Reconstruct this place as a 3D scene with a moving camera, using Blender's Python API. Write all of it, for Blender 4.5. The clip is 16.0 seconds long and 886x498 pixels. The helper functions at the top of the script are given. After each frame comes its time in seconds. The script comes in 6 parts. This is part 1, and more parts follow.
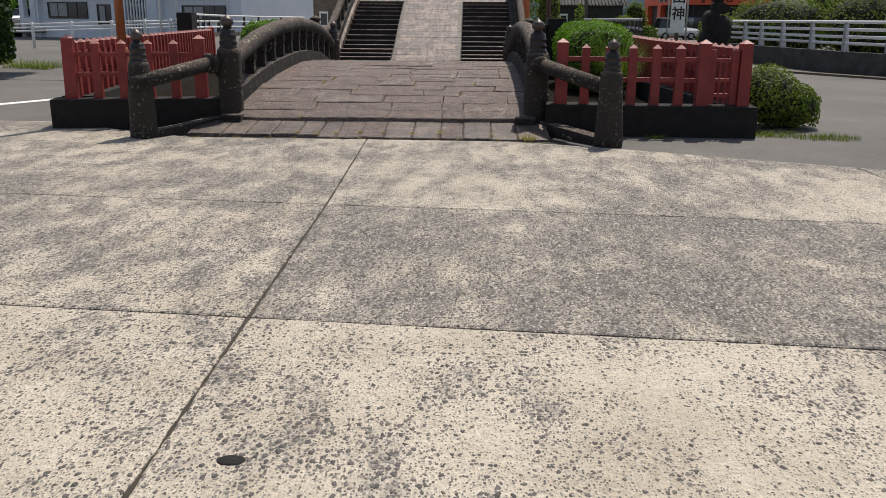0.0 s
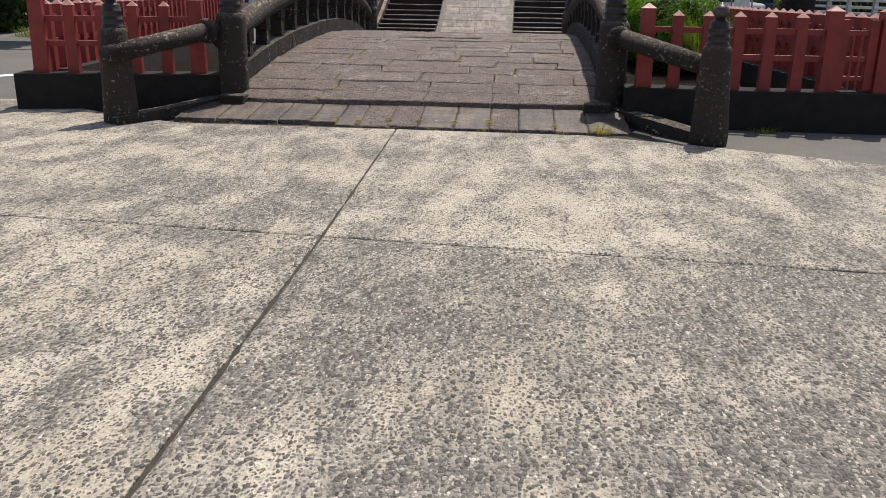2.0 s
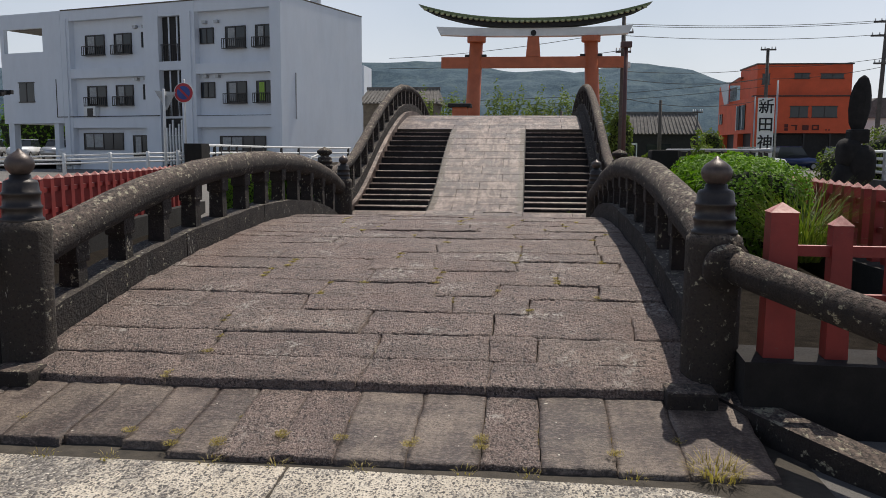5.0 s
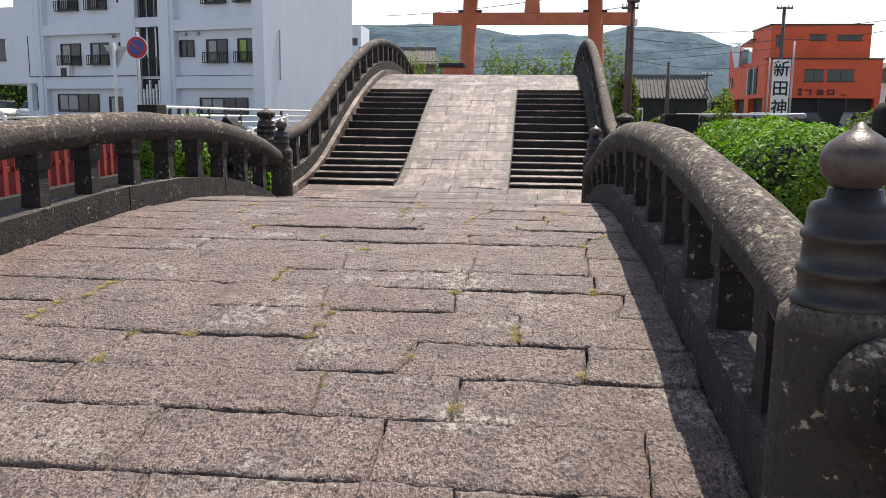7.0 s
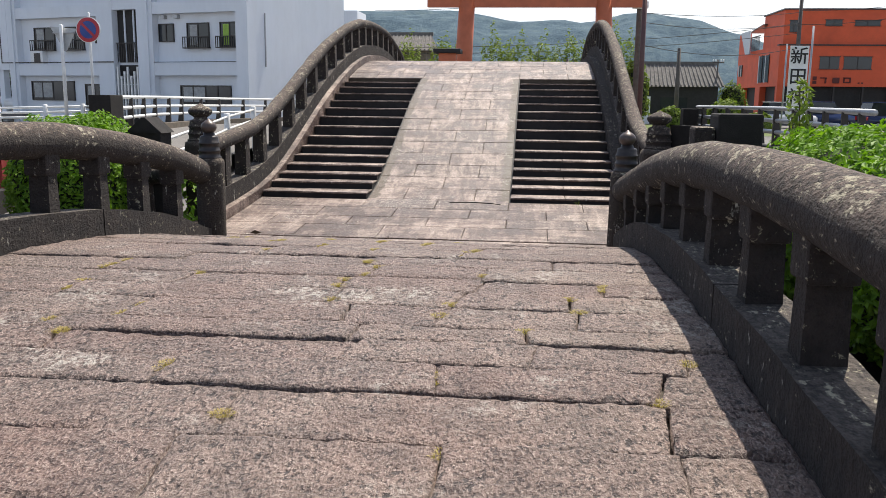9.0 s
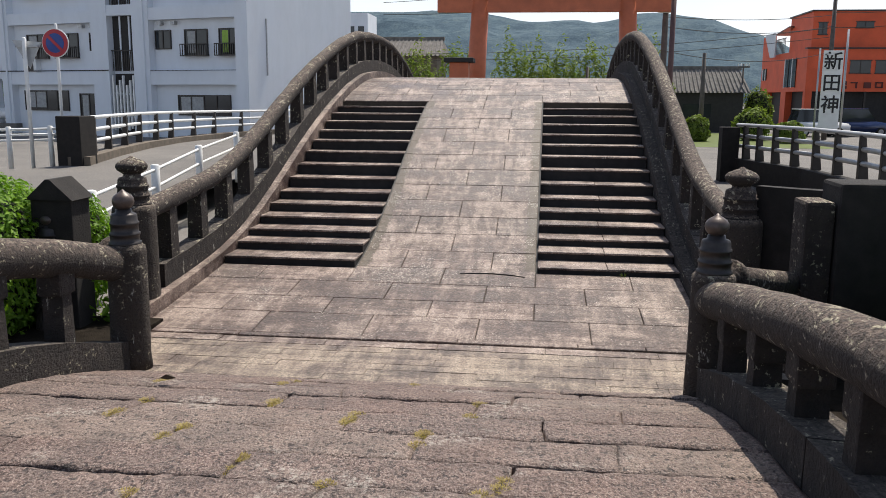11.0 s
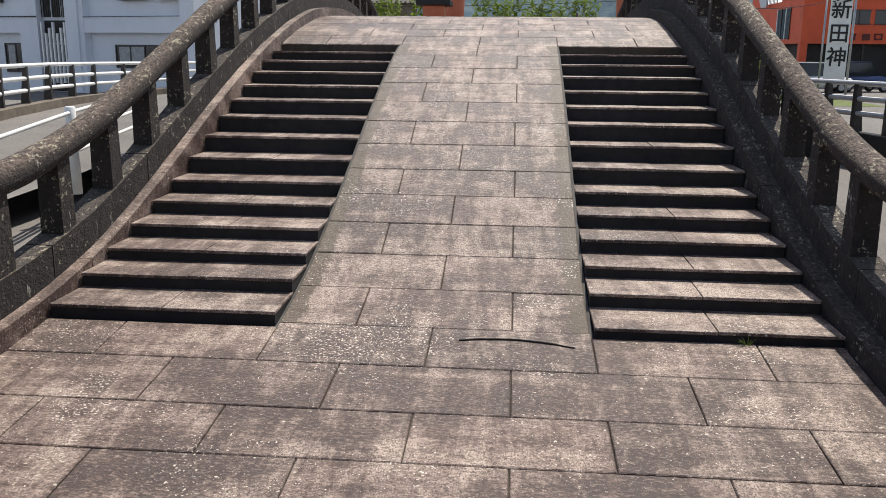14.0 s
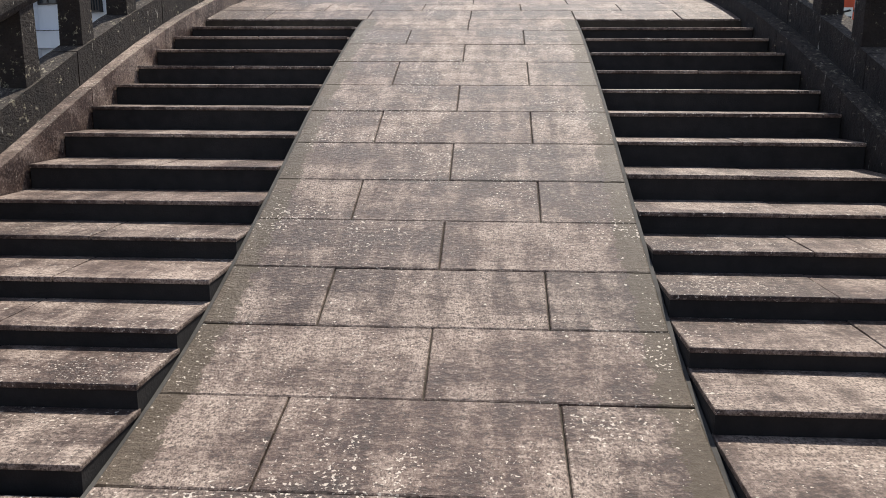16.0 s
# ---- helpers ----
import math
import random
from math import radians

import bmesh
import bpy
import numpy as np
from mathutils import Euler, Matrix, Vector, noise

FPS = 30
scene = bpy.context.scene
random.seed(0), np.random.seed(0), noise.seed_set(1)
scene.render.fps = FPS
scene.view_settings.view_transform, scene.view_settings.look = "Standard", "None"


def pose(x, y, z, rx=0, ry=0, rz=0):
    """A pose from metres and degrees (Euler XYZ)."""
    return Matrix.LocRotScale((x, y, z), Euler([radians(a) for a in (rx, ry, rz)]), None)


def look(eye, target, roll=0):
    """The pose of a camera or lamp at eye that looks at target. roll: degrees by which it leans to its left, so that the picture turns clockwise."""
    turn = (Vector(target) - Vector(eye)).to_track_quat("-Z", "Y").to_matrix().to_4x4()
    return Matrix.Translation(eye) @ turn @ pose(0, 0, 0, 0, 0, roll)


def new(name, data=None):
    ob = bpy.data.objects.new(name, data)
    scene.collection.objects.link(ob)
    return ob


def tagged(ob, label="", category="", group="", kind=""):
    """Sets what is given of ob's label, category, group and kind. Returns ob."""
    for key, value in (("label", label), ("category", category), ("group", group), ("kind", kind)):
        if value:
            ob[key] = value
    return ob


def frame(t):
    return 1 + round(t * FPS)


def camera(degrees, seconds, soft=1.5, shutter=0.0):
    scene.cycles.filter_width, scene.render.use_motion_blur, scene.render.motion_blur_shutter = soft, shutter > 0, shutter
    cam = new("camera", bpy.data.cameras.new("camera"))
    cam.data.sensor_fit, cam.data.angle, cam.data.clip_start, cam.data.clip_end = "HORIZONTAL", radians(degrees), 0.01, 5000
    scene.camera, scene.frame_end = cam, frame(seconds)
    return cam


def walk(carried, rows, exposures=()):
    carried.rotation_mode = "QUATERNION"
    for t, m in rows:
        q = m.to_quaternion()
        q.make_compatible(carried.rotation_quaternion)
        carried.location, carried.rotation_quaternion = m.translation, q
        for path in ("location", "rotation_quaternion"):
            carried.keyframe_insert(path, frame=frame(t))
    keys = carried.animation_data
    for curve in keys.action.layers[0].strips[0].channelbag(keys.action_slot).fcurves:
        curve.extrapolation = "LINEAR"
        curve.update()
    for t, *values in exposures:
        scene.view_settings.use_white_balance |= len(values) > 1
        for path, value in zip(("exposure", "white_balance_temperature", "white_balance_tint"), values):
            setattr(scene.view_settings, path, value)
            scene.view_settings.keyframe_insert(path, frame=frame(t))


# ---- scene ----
cam = camera(55.6, 16.0, soft=0.7)
METRES, EYE, TILT, LEAN, TURN = 22.4, 1.5, -1.07, 0.0, 1.6
ROWS = [
    (0.0, 0.0, 0.0, 0.0, 0.11, -14.29, -0.43),
    (0.5, 0.0015, 0.0194, -0.0038, 0.66, -13.18, -0.44),
    (1.0, 0.0017, 0.0432, -0.0076, 1.26, -12.39, -0.55),
    (1.5, 0.0015, 0.069, -0.0074, 2.19, -14.46, -0.67),
    (2.0, -0.0019, 0.1031, -0.0055, 3.32, -15.96, -0.9),
    (2.5, -0.0036, 0.1362, -0.004, 3.48, -15.69, -0.67),
    (3.0, -0.0046, 0.1718, -0.0003, 3.79, -14.86, -0.72),
    (3.5, -0.0049, 0.2056, 0.0026, 3.96, -11.3, -0.39),
    (4.0, -0.0034, 0.2409, 0.0046, 4.27, -7.74, -0.4),
    (4.5, -0.0015, 0.274, 0.0073, 4.11, -5.71, -0.3),
    (7.0, 0.019, 0.4341, 0.009, 4.39, -8.22, -0.62),
    (7.5, 0.02, 0.4663, 0.0079, 4.17, -9.01, -0.57),
    (8.0, 0.0205, 0.498, 0.007, 4.19, -9.33, -0.62),
    (8.5, 0.018, 0.5326, 0.0109, 4.32, -9.31, -0.7),
    (9.0, 0.0183, 0.5652, 0.017, 4.4, -9.09, -0.71),
    (9.5, 0.0154, 0.5977, 0.0257, 4.59, -8.58, -0.75),
    (10.0, 0.0157, 0.6254, 0.0323, 4.57, -8.52, -0.65),
    (12.5, -0.0035, 0.7757, 0.0432, 6.34, -10.91, -0.43),
    (13.0, -0.0068, 0.8051, 0.0425, 5.47, -11.42, -0.78),
    (13.5, -0.0082, 0.8362, 0.0402, 4.29, -11.56, -0.48),
    (14.0, -0.0099, 0.8653, 0.0365, 3.22, -12.04, -0.62),
    (14.5, -0.0098, 0.8946, 0.0328, 3.02, -12.8, -0.33),
    (15.0, -0.012, 0.9226, 0.0281, 2.44, -11.93, -0.36),
    (15.5, -0.0139, 0.9555, 0.0213, 1.76, -9.78, -0.18),
    (16.0, -0.0171, 0.9892, 0.0184, 1.8, -10.39, -0.25),
]
walk(cam, [(t, pose(1.23, 0, EYE, TILT, LEAN, TURN) @ pose(METRES * x, METRES * y, METRES * z, 90 + pitch, roll, yaw)) for t, x, y, z, yaw, pitch, roll in ROWS],
     [(0.0, -0.26), (1.5, -0.2), (2.0, -0.13), (3.0, 0.0), (3.5, 0.15), (4.0, 0.1), (4.5, -0.33), (5.5, 0.0), (7.0, 0.56), (8.0, 0.63), (9.0, 0.58), (10.0, 0.42), (12.5, 0.3), (14.0, 0.33), (14.6, 0.42), (15.0, 0.42), (15.5, 0.09), (16.0, 0.2)])

# ---- world, sun, exposure ----
SUN_AZ, SUN_EL = 22.0, 61.0
world = bpy.data.worlds.new("world")
scene.world = world
world.use_nodes = True
wn = world.node_tree
sky = wn.nodes.new("ShaderNodeTexSky")
sky.sky_type = "NISHITA"
sky.sun_disc = False
sky.sun_elevation, sky.sun_rotation = radians(SUN_EL), radians(SUN_AZ)
sky.air_density, sky.dust_density, sky.ozone_density = 1.0, 1.6, 1.0
wn.nodes["Background"].inputs["Strength"].default_value = 0.098
# thin white haze and high cloud, thicker towards the horizon all round
co = wn.nodes.new("ShaderNodeTexCoord")
sp = wn.nodes.new("ShaderNodeSeparateXYZ")
wn.links.new(co.outputs["Generated"], sp.inputs[0])
veil = wn.nodes.new("ShaderNodeMapRange")
veil.inputs["From Min"].default_value, veil.inputs["From Max"].default_value = 0.0, 0.5
veil.inputs["To Min"].default_value, veil.inputs["To Max"].default_value = 0.62, 0.0
wn.links.new(sp.outputs[2], veil.inputs["Value"])
cl = wn.nodes.new("ShaderNodeTexNoise")
cl.inputs["Scale"].default_value, cl.inputs["Detail"].default_value = 3.5, 6
wn.links.new(co.outputs["Generated"], cl.inputs["Vector"])
amount = wn.nodes.new("ShaderNodeMath")
amount.operation = "MULTIPLY_ADD"
wn.links.new(cl.outputs["Fac"], amount.inputs[0])
amount.inputs[1].default_value = 0.5
amount.use_clamp = True
drop = wn.nodes.new("ShaderNodeMath")
drop.operation = "SUBTRACT"
wn.links.new(veil.outputs[0], drop.inputs[0])
drop.inputs[1].default_value = 0.22
wn.links.new(drop.outputs[0], amount.inputs[2])
haze = wn.nodes.new("ShaderNodeMix")
haze.data_type = "RGBA"
wn.links.new(amount.outputs[0], haze.inputs[0])
wn.links.new(sky.outputs[0], haze.inputs[6])
haze.inputs[7].default_value = (10.3, 10.7, 11.8, 1)
wn.links.new(haze.outputs[2], wn.nodes["Background"].inputs["Color"])
lamp = bpy.data.lights.new("sun", "SUN")
lamp.energy, lamp.angle, lamp.color = 4.8, radians(0.5), (1.0, 0.93, 0.83)
sun = new("sun", lamp)
sx, sy, sz = (math.sin(radians(SUN_AZ)) * math.cos(radians(SUN_EL)),
              math.cos(radians(SUN_AZ)) * math.cos(radians(SUN_EL)), math.sin(radians(SUN_EL)))
sun.matrix_world = look((60 * sx, 60 * sy, 60 * sz), (0, 0, 0))


# ---- materials ----
class Mat:
    """A small builder of node materials in world metres."""

    def __init__(self, name, rough=0.8, metal=0.0, spec=0.5):
        self.m = bpy.data.materials.new(name)
        self.m.use_nodes = True
        self.nt = self.m.node_tree
        self.b = self.nt.nodes["Principled BSDF"]
        self.b.inputs["Roughness"].default_value = rough
        self.b.inputs["Metallic"].default_value = metal
        self.b.inputs["Specular IOR Level"].default_value = spec
        self.geo = self.nt.nodes.new("ShaderNodeNewGeometry")

    def put(self, socket, value):
        if isinstance(value, bpy.types.NodeSocket):
            self.nt.links.new(value, socket)
        elif isinstance(value, (tuple, list)) and len(value) == 3 and socket.type == "RGBA":
            socket.default_value = (*value, 1)
        else:
            socket.default_value = value

    def where(self, stretch=(1, 1, 1)):
        n = self.nt.nodes.new("ShaderNodeVectorMath")
        n.operation = "MULTIPLY"
        self.put(n.inputs[0], self.geo.outputs["Position"])
        n.inputs[1].default_value = stretch
        return n.outputs[0]

    def noise(self, scale, detail=4.0, rough=0.55, stretch=(1, 1, 1)):
        n = self.nt.nodes.new("ShaderNodeTexNoise")
        self.put(n.inputs["Vector"], self.where(stretch))
        n.inputs["Scale"].default_value, n.inputs["Detail"].default_value = scale, detail
        n.inputs["Roughness"].default_value = rough
        return n.outputs["Fac"]

    def voronoi(self, scale, out="Distance", feature="F1", stretch=(1, 1, 1), warp=0.0):
        n = self.nt.nodes.new("ShaderNodeTexVoronoi")
        n.feature = feature
        at = self.where(stretch)
        if warp:
            w = self.nt.nodes.new("ShaderNodeTexNoise")
            self.put(w.inputs["Vector"], at)
            w.inputs["Scale"].default_value, w.inputs["Detail"].default_value = scale * 1.1, 2
            a, s = self.nt.nodes.new("ShaderNodeVectorMath"), self.nt.nodes.new("ShaderNodeVectorMath")
            s.operation, a.operation = "SCALE", "ADD"
            self.put(s.inputs[0], w.outputs["Color"])
            s.inputs["Scale"].default_value = warp
            self.put(a.inputs[0], at)
            self.put(a.inputs[1], s.outputs[0])
            at = a.outputs[0]
        self.put(n.inputs["Vector"], at)
        n.inputs["Scale"].default_value = scale
        return n.outputs[out]

    def ramp(self, fac, *stops):
        n = self.nt.nodes.new("ShaderNodeValToRGB")
        e = n.color_ramp.elements
        while len(e) < len(stops):
            e.new(0.5)
        for el, (p, c) in zip(e, stops):
            el.position = p
            el.color = (c, c, c, 1) if isinstance(c, (int, float)) else (*c, 1)
        self.put(n.inputs["Fac"], fac)
        return n.outputs["Color"]

    def mix(self, fac, a, b, kind="MIX"):
        n = self.nt.nodes.new("ShaderNodeMix")
        n.data_type, n.blend_type = "RGBA", kind
        self.put(n.inputs[0], fac)
        self.put(n.inputs[6], a)
        self.put(n.inputs[7], b)
        return n.outputs[2]

    def math(self, op, a, b=0.0):
        n = self.nt.nodes.new("ShaderNodeMath")
        n.operation = op
        self.put(n.inputs[0], a)
        self.put(n.inputs[1], b)
        return n.outputs[0]

    def random(self):
        return self.nt.nodes.new("ShaderNodeObjectInfo").outputs["Random"]

    def island(self):
        return self.geo.outputs["Random Per Island"]

    def up(self):
        n = self.nt.nodes.new("ShaderNodeSeparateXYZ")
        self.put(n.inputs[0], self.geo.outputs["Normal"])
        return n.outputs[2]

    def done(self, colour, height=None, strength=0.5, distance=0.01, rough=None):
        self.put(self.b.inputs["Base Color"], colour)
        if height is not None:
            n = self.nt.nodes.new("ShaderNodeBump")
            n.inputs["Strength"].default_value, n.inputs["Distance"].default_value = strength, distance
            self.put(n.inputs["Height"], height)
            self.put(self.b.inputs["Normal"], n.outputs[0])
        if rough is not None:
            self.put(self.b.inputs["Roughness"], rough)
        return self.m


def concrete(name, wear, cream=(0.67, 0.592, 0.485), per=42):
    """Exposed-aggregate concrete: cream mortar worn down to grey river pebbles of mixed size."""
    k = Mat(name, 0.82)
    big = k.noise(0.5, 5, 0.6)
    mid = k.noise(2.4, 6, 0.68, (1.5, 0.7, 1))
    cover = k.math("ADD", k.math("MULTIPLY", k.math("SUBTRACT", big, 0.5), 1.05), k.math("ADD", k.math("MULTIPLY", k.math("SUBTRACT", mid, 0.5), 1.3), k.math("MULTIPLY", k.math("SUBTRACT", k.noise(2.2, 4, 0.6, (1.6, 0.22, 1)), 0.5), 0.45)))
    lim = k.math("ADD", k.math("MULTIPLY", cover, 0.62), wear)
    flat = (1.0, 0.66, 1.0)
    d, tint = k.voronoi(per, "Distance", "F1", flat, 0.022), k.voronoi(per, "Color", "F1", flat, 0.022)
    d2, tint2 = k.voronoi(82, "Distance", "F1", flat, 0.008), k.voronoi(82, "Color", "F1", flat, 0.008)
    size = k.ramp(tint, (0.1, 0.0), (0.9, 0.34))
    peb = k.ramp(k.math("SUBTRACT", k.math("ADD", k.math("SUBTRACT", lim, size), 0.05), d), (0.0, 0), (0.05, 1))
    peb2 = k.ramp(k.math("SUBTRACT", k.math("ADD", lim, -0.02), d2), (0.0, 0), (0.06, 1))
    grey = k.ramp(tint, (0.1, (0.085, 0.077, 0.071)), (0.4, (0.19, 0.172, 0.155)), (0.65, (0.33, 0.30, 0.268)), (0.85, (0.60, 0.55, 0.48)))
    grey2 = k.ramp(tint2, (0.2, (0.09, 0.08, 0.073)), (0.5, (0.22, 0.2, 0.178)), (0.75, (0.42, 0.385, 0.33)), (0.9, (0.70, 0.635, 0.54)))
    dirt = k.ramp(k.noise(1.3, 6, 0.7), (0.3, (0.74, 0.72, 0.68)), (0.58, (1, 1, 1)))
    mortar = k.mix(1.0, k.mix(k.ramp(k.noise(30, 4, 0.7), (0.42, 0), (0.66, 0.5)), cream, (0.33, 0.28, 0.215)), dirt, "MULTIPLY")
    worn = k.mix(k.ramp(lim, (0.46, 0), (0.68, 0.9)), mortar, (0.16, 0.142, 0.124))
    col = k.mix(peb2, worn, grey2)
    col = k.mix(peb, col, grey)
    col = k.mix(k.ramp(k.noise(130, 4, 0.8, flat), (0.34, 0.5), (0.46, 0)), col, (0.07, 0.06, 0.05))
    h = k.math("ADD", k.math("MULTIPLY", k.math("SUBTRACT", 1.0, d), k.math("MULTIPLY", peb, 0.9)), k.math("ADD", k.math("MULTIPLY", k.math("SUBTRACT", 1.0, d2), 0.35), k.math("MULTIPLY", k.noise(90, 3, 0.7), 0.35)))
    return k.done(col, h, 1.0, 0.017)


def paving_granite():
    """Rough hammered stone: winding dark pits between pale grains, lichen blotches and rust."""
    k = Mat("rough granite paving", 0.58)
    long = (1.0, 0.62, 1.0)
    worms = k.noise(62, 3, 0.6, long)
    speck = k.noise(120, 3, 0.7, long)
    pits = k.noise(30, 4, 0.65, long)
    mid = k.noise(5, 5, 0.65)
    base = k.ramp(k.random(), (0.0, (0.12, 0.072, 0.059)), (0.3, (0.155, 0.101, 0.083)), (0.6, (0.132, 0.09, 0.076)), (0.85, (0.185, 0.13, 0.105)), (1.0, (0.235, 0.178, 0.142)))
    col = k.mix(k.ramp(worms, (0.46, 0), (0.58, 0.7)), base, (0.31, 0.225, 0.187))
    col = k.mix(k.ramp(speck, (0.53, 0), (0.62, 0.8)), col, (0.50, 0.405, 0.345))
    col = k.mix(k.ramp(worms, (0.34, 0.9), (0.45, 0)), col, (0.04, 0.028, 0.025))
    col = k.mix(k.ramp(pits, (0.36, 0.9), (0.42, 0)), col, (0.03, 0.023, 0.02))
    col = k.mix(k.ramp(mid, (0.36, 0.45), (0.6, 0)), col, (0.06, 0.047, 0.042))
    lich = k.math("MULTIPLY", k.ramp(k.noise(1.7, 6, 0.7), (0.55, 0), (0.63, 1)), k.ramp(k.noise(30, 5, 0.75, long), (0.49, 0), (0.55, 0.8)))
    col = k.mix(lich, col, (0.48, 0.44, 0.385))
    rust = k.ramp(k.noise(1.2, 4, 0.6), (0.5, 0), (0.75, 0.35))
    col = k.mix(rust, col, (0.19, 0.095, 0.068))
    h = k.math("ADD", k.math("MULTIPLY", worms, 1.0), k.math("ADD", k.math("MULTIPLY", pits, 0.8), k.math("MULTIPLY", speck, 0.3)))
    return k.done(col, h, 1.0, 0.03)


def slab_stone(name, base=(0.084, 0.048, 0.037), pale=(0.50, 0.402, 0.335), cover=0.515, dots=0.56, margin=False):
    """Smooth brown bridge slabs: crossing scuff streaks, pale scoured patches of lichen grains, and white flecks."""
    k = Mat(name, 0.6)
    long = (1.0, 0.6, 1.0)
    big = k.noise(1.5, 5, 0.62)
    along = k.noise(5.5, 5, 0.65, (1.7, 0.3, 1))
    across = k.noise(5.5, 5, 0.65, (0.3, 1.7, 1))
    fine = k.noise(46, 5, 0.72, (0.75, 1.25, 1))
    grain = k.noise(115, 3, 0.7, long)
    scour = k.math("ADD", k.math("MULTIPLY", big, 0.45), k.math("ADD", k.math("MULTIPLY", along, 0.34), k.math("MULTIPLY", across, 0.26)))
    col = k.mix(1.0, base, k.ramp(k.random(), (0, 0.7), (1, 1.25)), "MULTIPLY")
    col = k.mix(k.ramp(scour, (cover - 0.07, 0.8), (cover + 0.02, 0)), col, (0.038, 0.022, 0.018))
    col = k.mix(k.ramp(fine, (0.52, 0), (0.6, 0.6)), col, (0.25, 0.19, 0.158))
    col = k.mix(k.ramp(fine, (0.36, 0.8), (0.46, 0)), col, (0.026, 0.02, 0.017))
    # scoured and lichened patches, broken up by the grain
    crumbs = k.math("ADD", k.math("MULTIPLY", grain, 0.6), k.math("MULTIPLY", fine, 0.4))
    patch = k.math("MULTIPLY", k.ramp(scour, (cover - 0.01, 0.0), (cover + 0.10, 1.0)), k.ramp(crumbs, (0.42, 0.10), (0.58, 0.95)))
    col = k.mix(patch, col, pale)
    col = k.mix(k.ramp(crumbs, (0.565, 0), (0.66, 0.36)), col, pale)
    col = k.mix(k.ramp(grain, (0.36, 0.5), (0.45, 0)), col, (0.035, 0.025, 0.022))
    if margin:
        # brown moss creeping in from both open sides of the ramp
        sx_ = k.nt.nodes.new("ShaderNodeSeparateXYZ")
        k.put(sx_.inputs[0], k.geo.outputs["Position"])
        off = k.math("ABSOLUTE", k.math("ADD", sx_.outputs[0], 0.02))
        moss = k.ramp(k.math("ADD", off, k.math("MULTIPLY", k.noise(9, 5, 0.7), 0.22)), (0.985, 0.0), (1.0, 0.0), (1.06, 0.8))
        col = k.mix(moss, col, (0.062, 0.044, 0.022))
    fleck = k.math("ADD", k.noise(85, 2, 0.5, (0.8, 0.8, 1)), k.ramp(k.noise(1.3, 6, 0.75), (0.45, 0.0), (0.62, 0.13)))
    col = k.mix(k.ramp(fleck, (dots + 0.165, 0), (dots + 0.2, 0.9)), col, (0.68, 0.61, 0.53))
    size = k.math("MULTIPLY", k.ramp(k.voronoi(17, "Color", "F1", (1, 1, 1), 0.03), (0.62, 0), (0.9, 1)), 0.15)
    rare = k.ramp(k.math("SUBTRACT", size, k.voronoi(17, "Distance", "F1", (1, 1, 1), 0.03)), (0.0, 0), (0.03, 0.9))
    col = k.mix(rare, col, (0.62, 0.58, 0.50))
    h = k.math("ADD", k.math("MULTIPLY", fine, 1.2), k.math("ADD", k.math("MULTIPLY", k.noise(14, 3), 0.7), k.math("MULTIPLY", grain, 0.5)))
    rough = k.ramp(big, (0.3, 0.40), (0.7, 0.62))
    return k.done(col, h, 0.8, 0.010, rough)


def rail_stone(name="blackened railing stone", base=(0.016, 0.012, 0.010), dusty=(0.15, 0.112, 0.09), clean=0.0):
    """Old stone, blackened by algae, with pale lichen above all on upper faces and white runs down its sides."""
    k = Mat(name, 0.9)
    long = (1.0, 0.55, 1.0)
    mid = k.noise(7, 5, 0.65)
    fine = k.noise(60, 4, 0.7, long)
    col = k.mix(k.ramp(mid, (0.35, 0), (0.7, 0.85)), base, (0.042, 0.031, 0.026))
    top = k.ramp(k.up(), (0.12, 0.0), (0.8, 1.0))
    dust = k.math("MULTIPLY", top, k.ramp(k.noise(38, 5, 0.72, long), (0.4, 0.06), (0.58, 1.0)))
    col = k.mix(dust, col, dusty)
    col = k.mix(k.ramp(fine, (0.34, 0.85), (0.47, 0)), col, (0.014, 0.011, 0.010))
    # small crusts of lichen gathered in patches
    patch = k.ramp(k.noise(4.5, 5, 0.7, long), (0.4, 0.0), (0.66, 0.12))
    li = k.math("ADD", k.math("ADD", k.noise(27, 5, 0.72, long), patch), k.math("MULTIPLY", top, 0.05))
    col = k.mix(k.ramp(li, (0.655 + clean, 0), (0.72 + clean, 0.85)), col, k.mix(k.noise(3), (0.42, 0.37, 0.30), (0.34, 0.32, 0.20)))
    runs = k.math("ADD", k.noise(16, 6, 0.75, (1, 1, 0.28)), k.ramp(k.noise(2.6, 4, 0.6), (0.45, 0.0), (0.65, 0.09)))
    col = k.mix(k.math("MULTIPLY", k.ramp(runs, (0.675, 0), (0.72, 0.85)), k.ramp(k.noise(70, 3, 0.7), (0.4, 0.1), (0.52, 1.0))), col, (0.50, 0.48, 0.42))
    h = k.math("ADD", k.math("MULTIPLY", mid, 1.3), k.math("ADD", fine, k.math("MULTIPLY", k.noise(28, 4, 0.7), 1.0)))
    return k.done(col, h, 0.9, 0.016)


def plain(name, colour, rough=0.6, metal=0.0, vary=0.25, scale=8.0, bump=0.15, dist=0.004, spec=0.5):
    k = Mat(name, rough, metal, spec)
    n1, n2 = k.noise(scale, 5, 0.6), k.noise(scale * 9, 3, 0.6)
    dark = tuple(c * (1 - vary) for c in colour)
    light = tuple(min(1, c * (1 + vary * 0.6)) for c in colour)
    col = k.mix(k.ramp(n1, (0.3, 0), (0.7, 1)), dark, light)
    col = k.mix(k.ramp(n2, (0.3, 0.35), (0.5, 0)), col, dark)
    return k.done(col, n2, bump, dist)


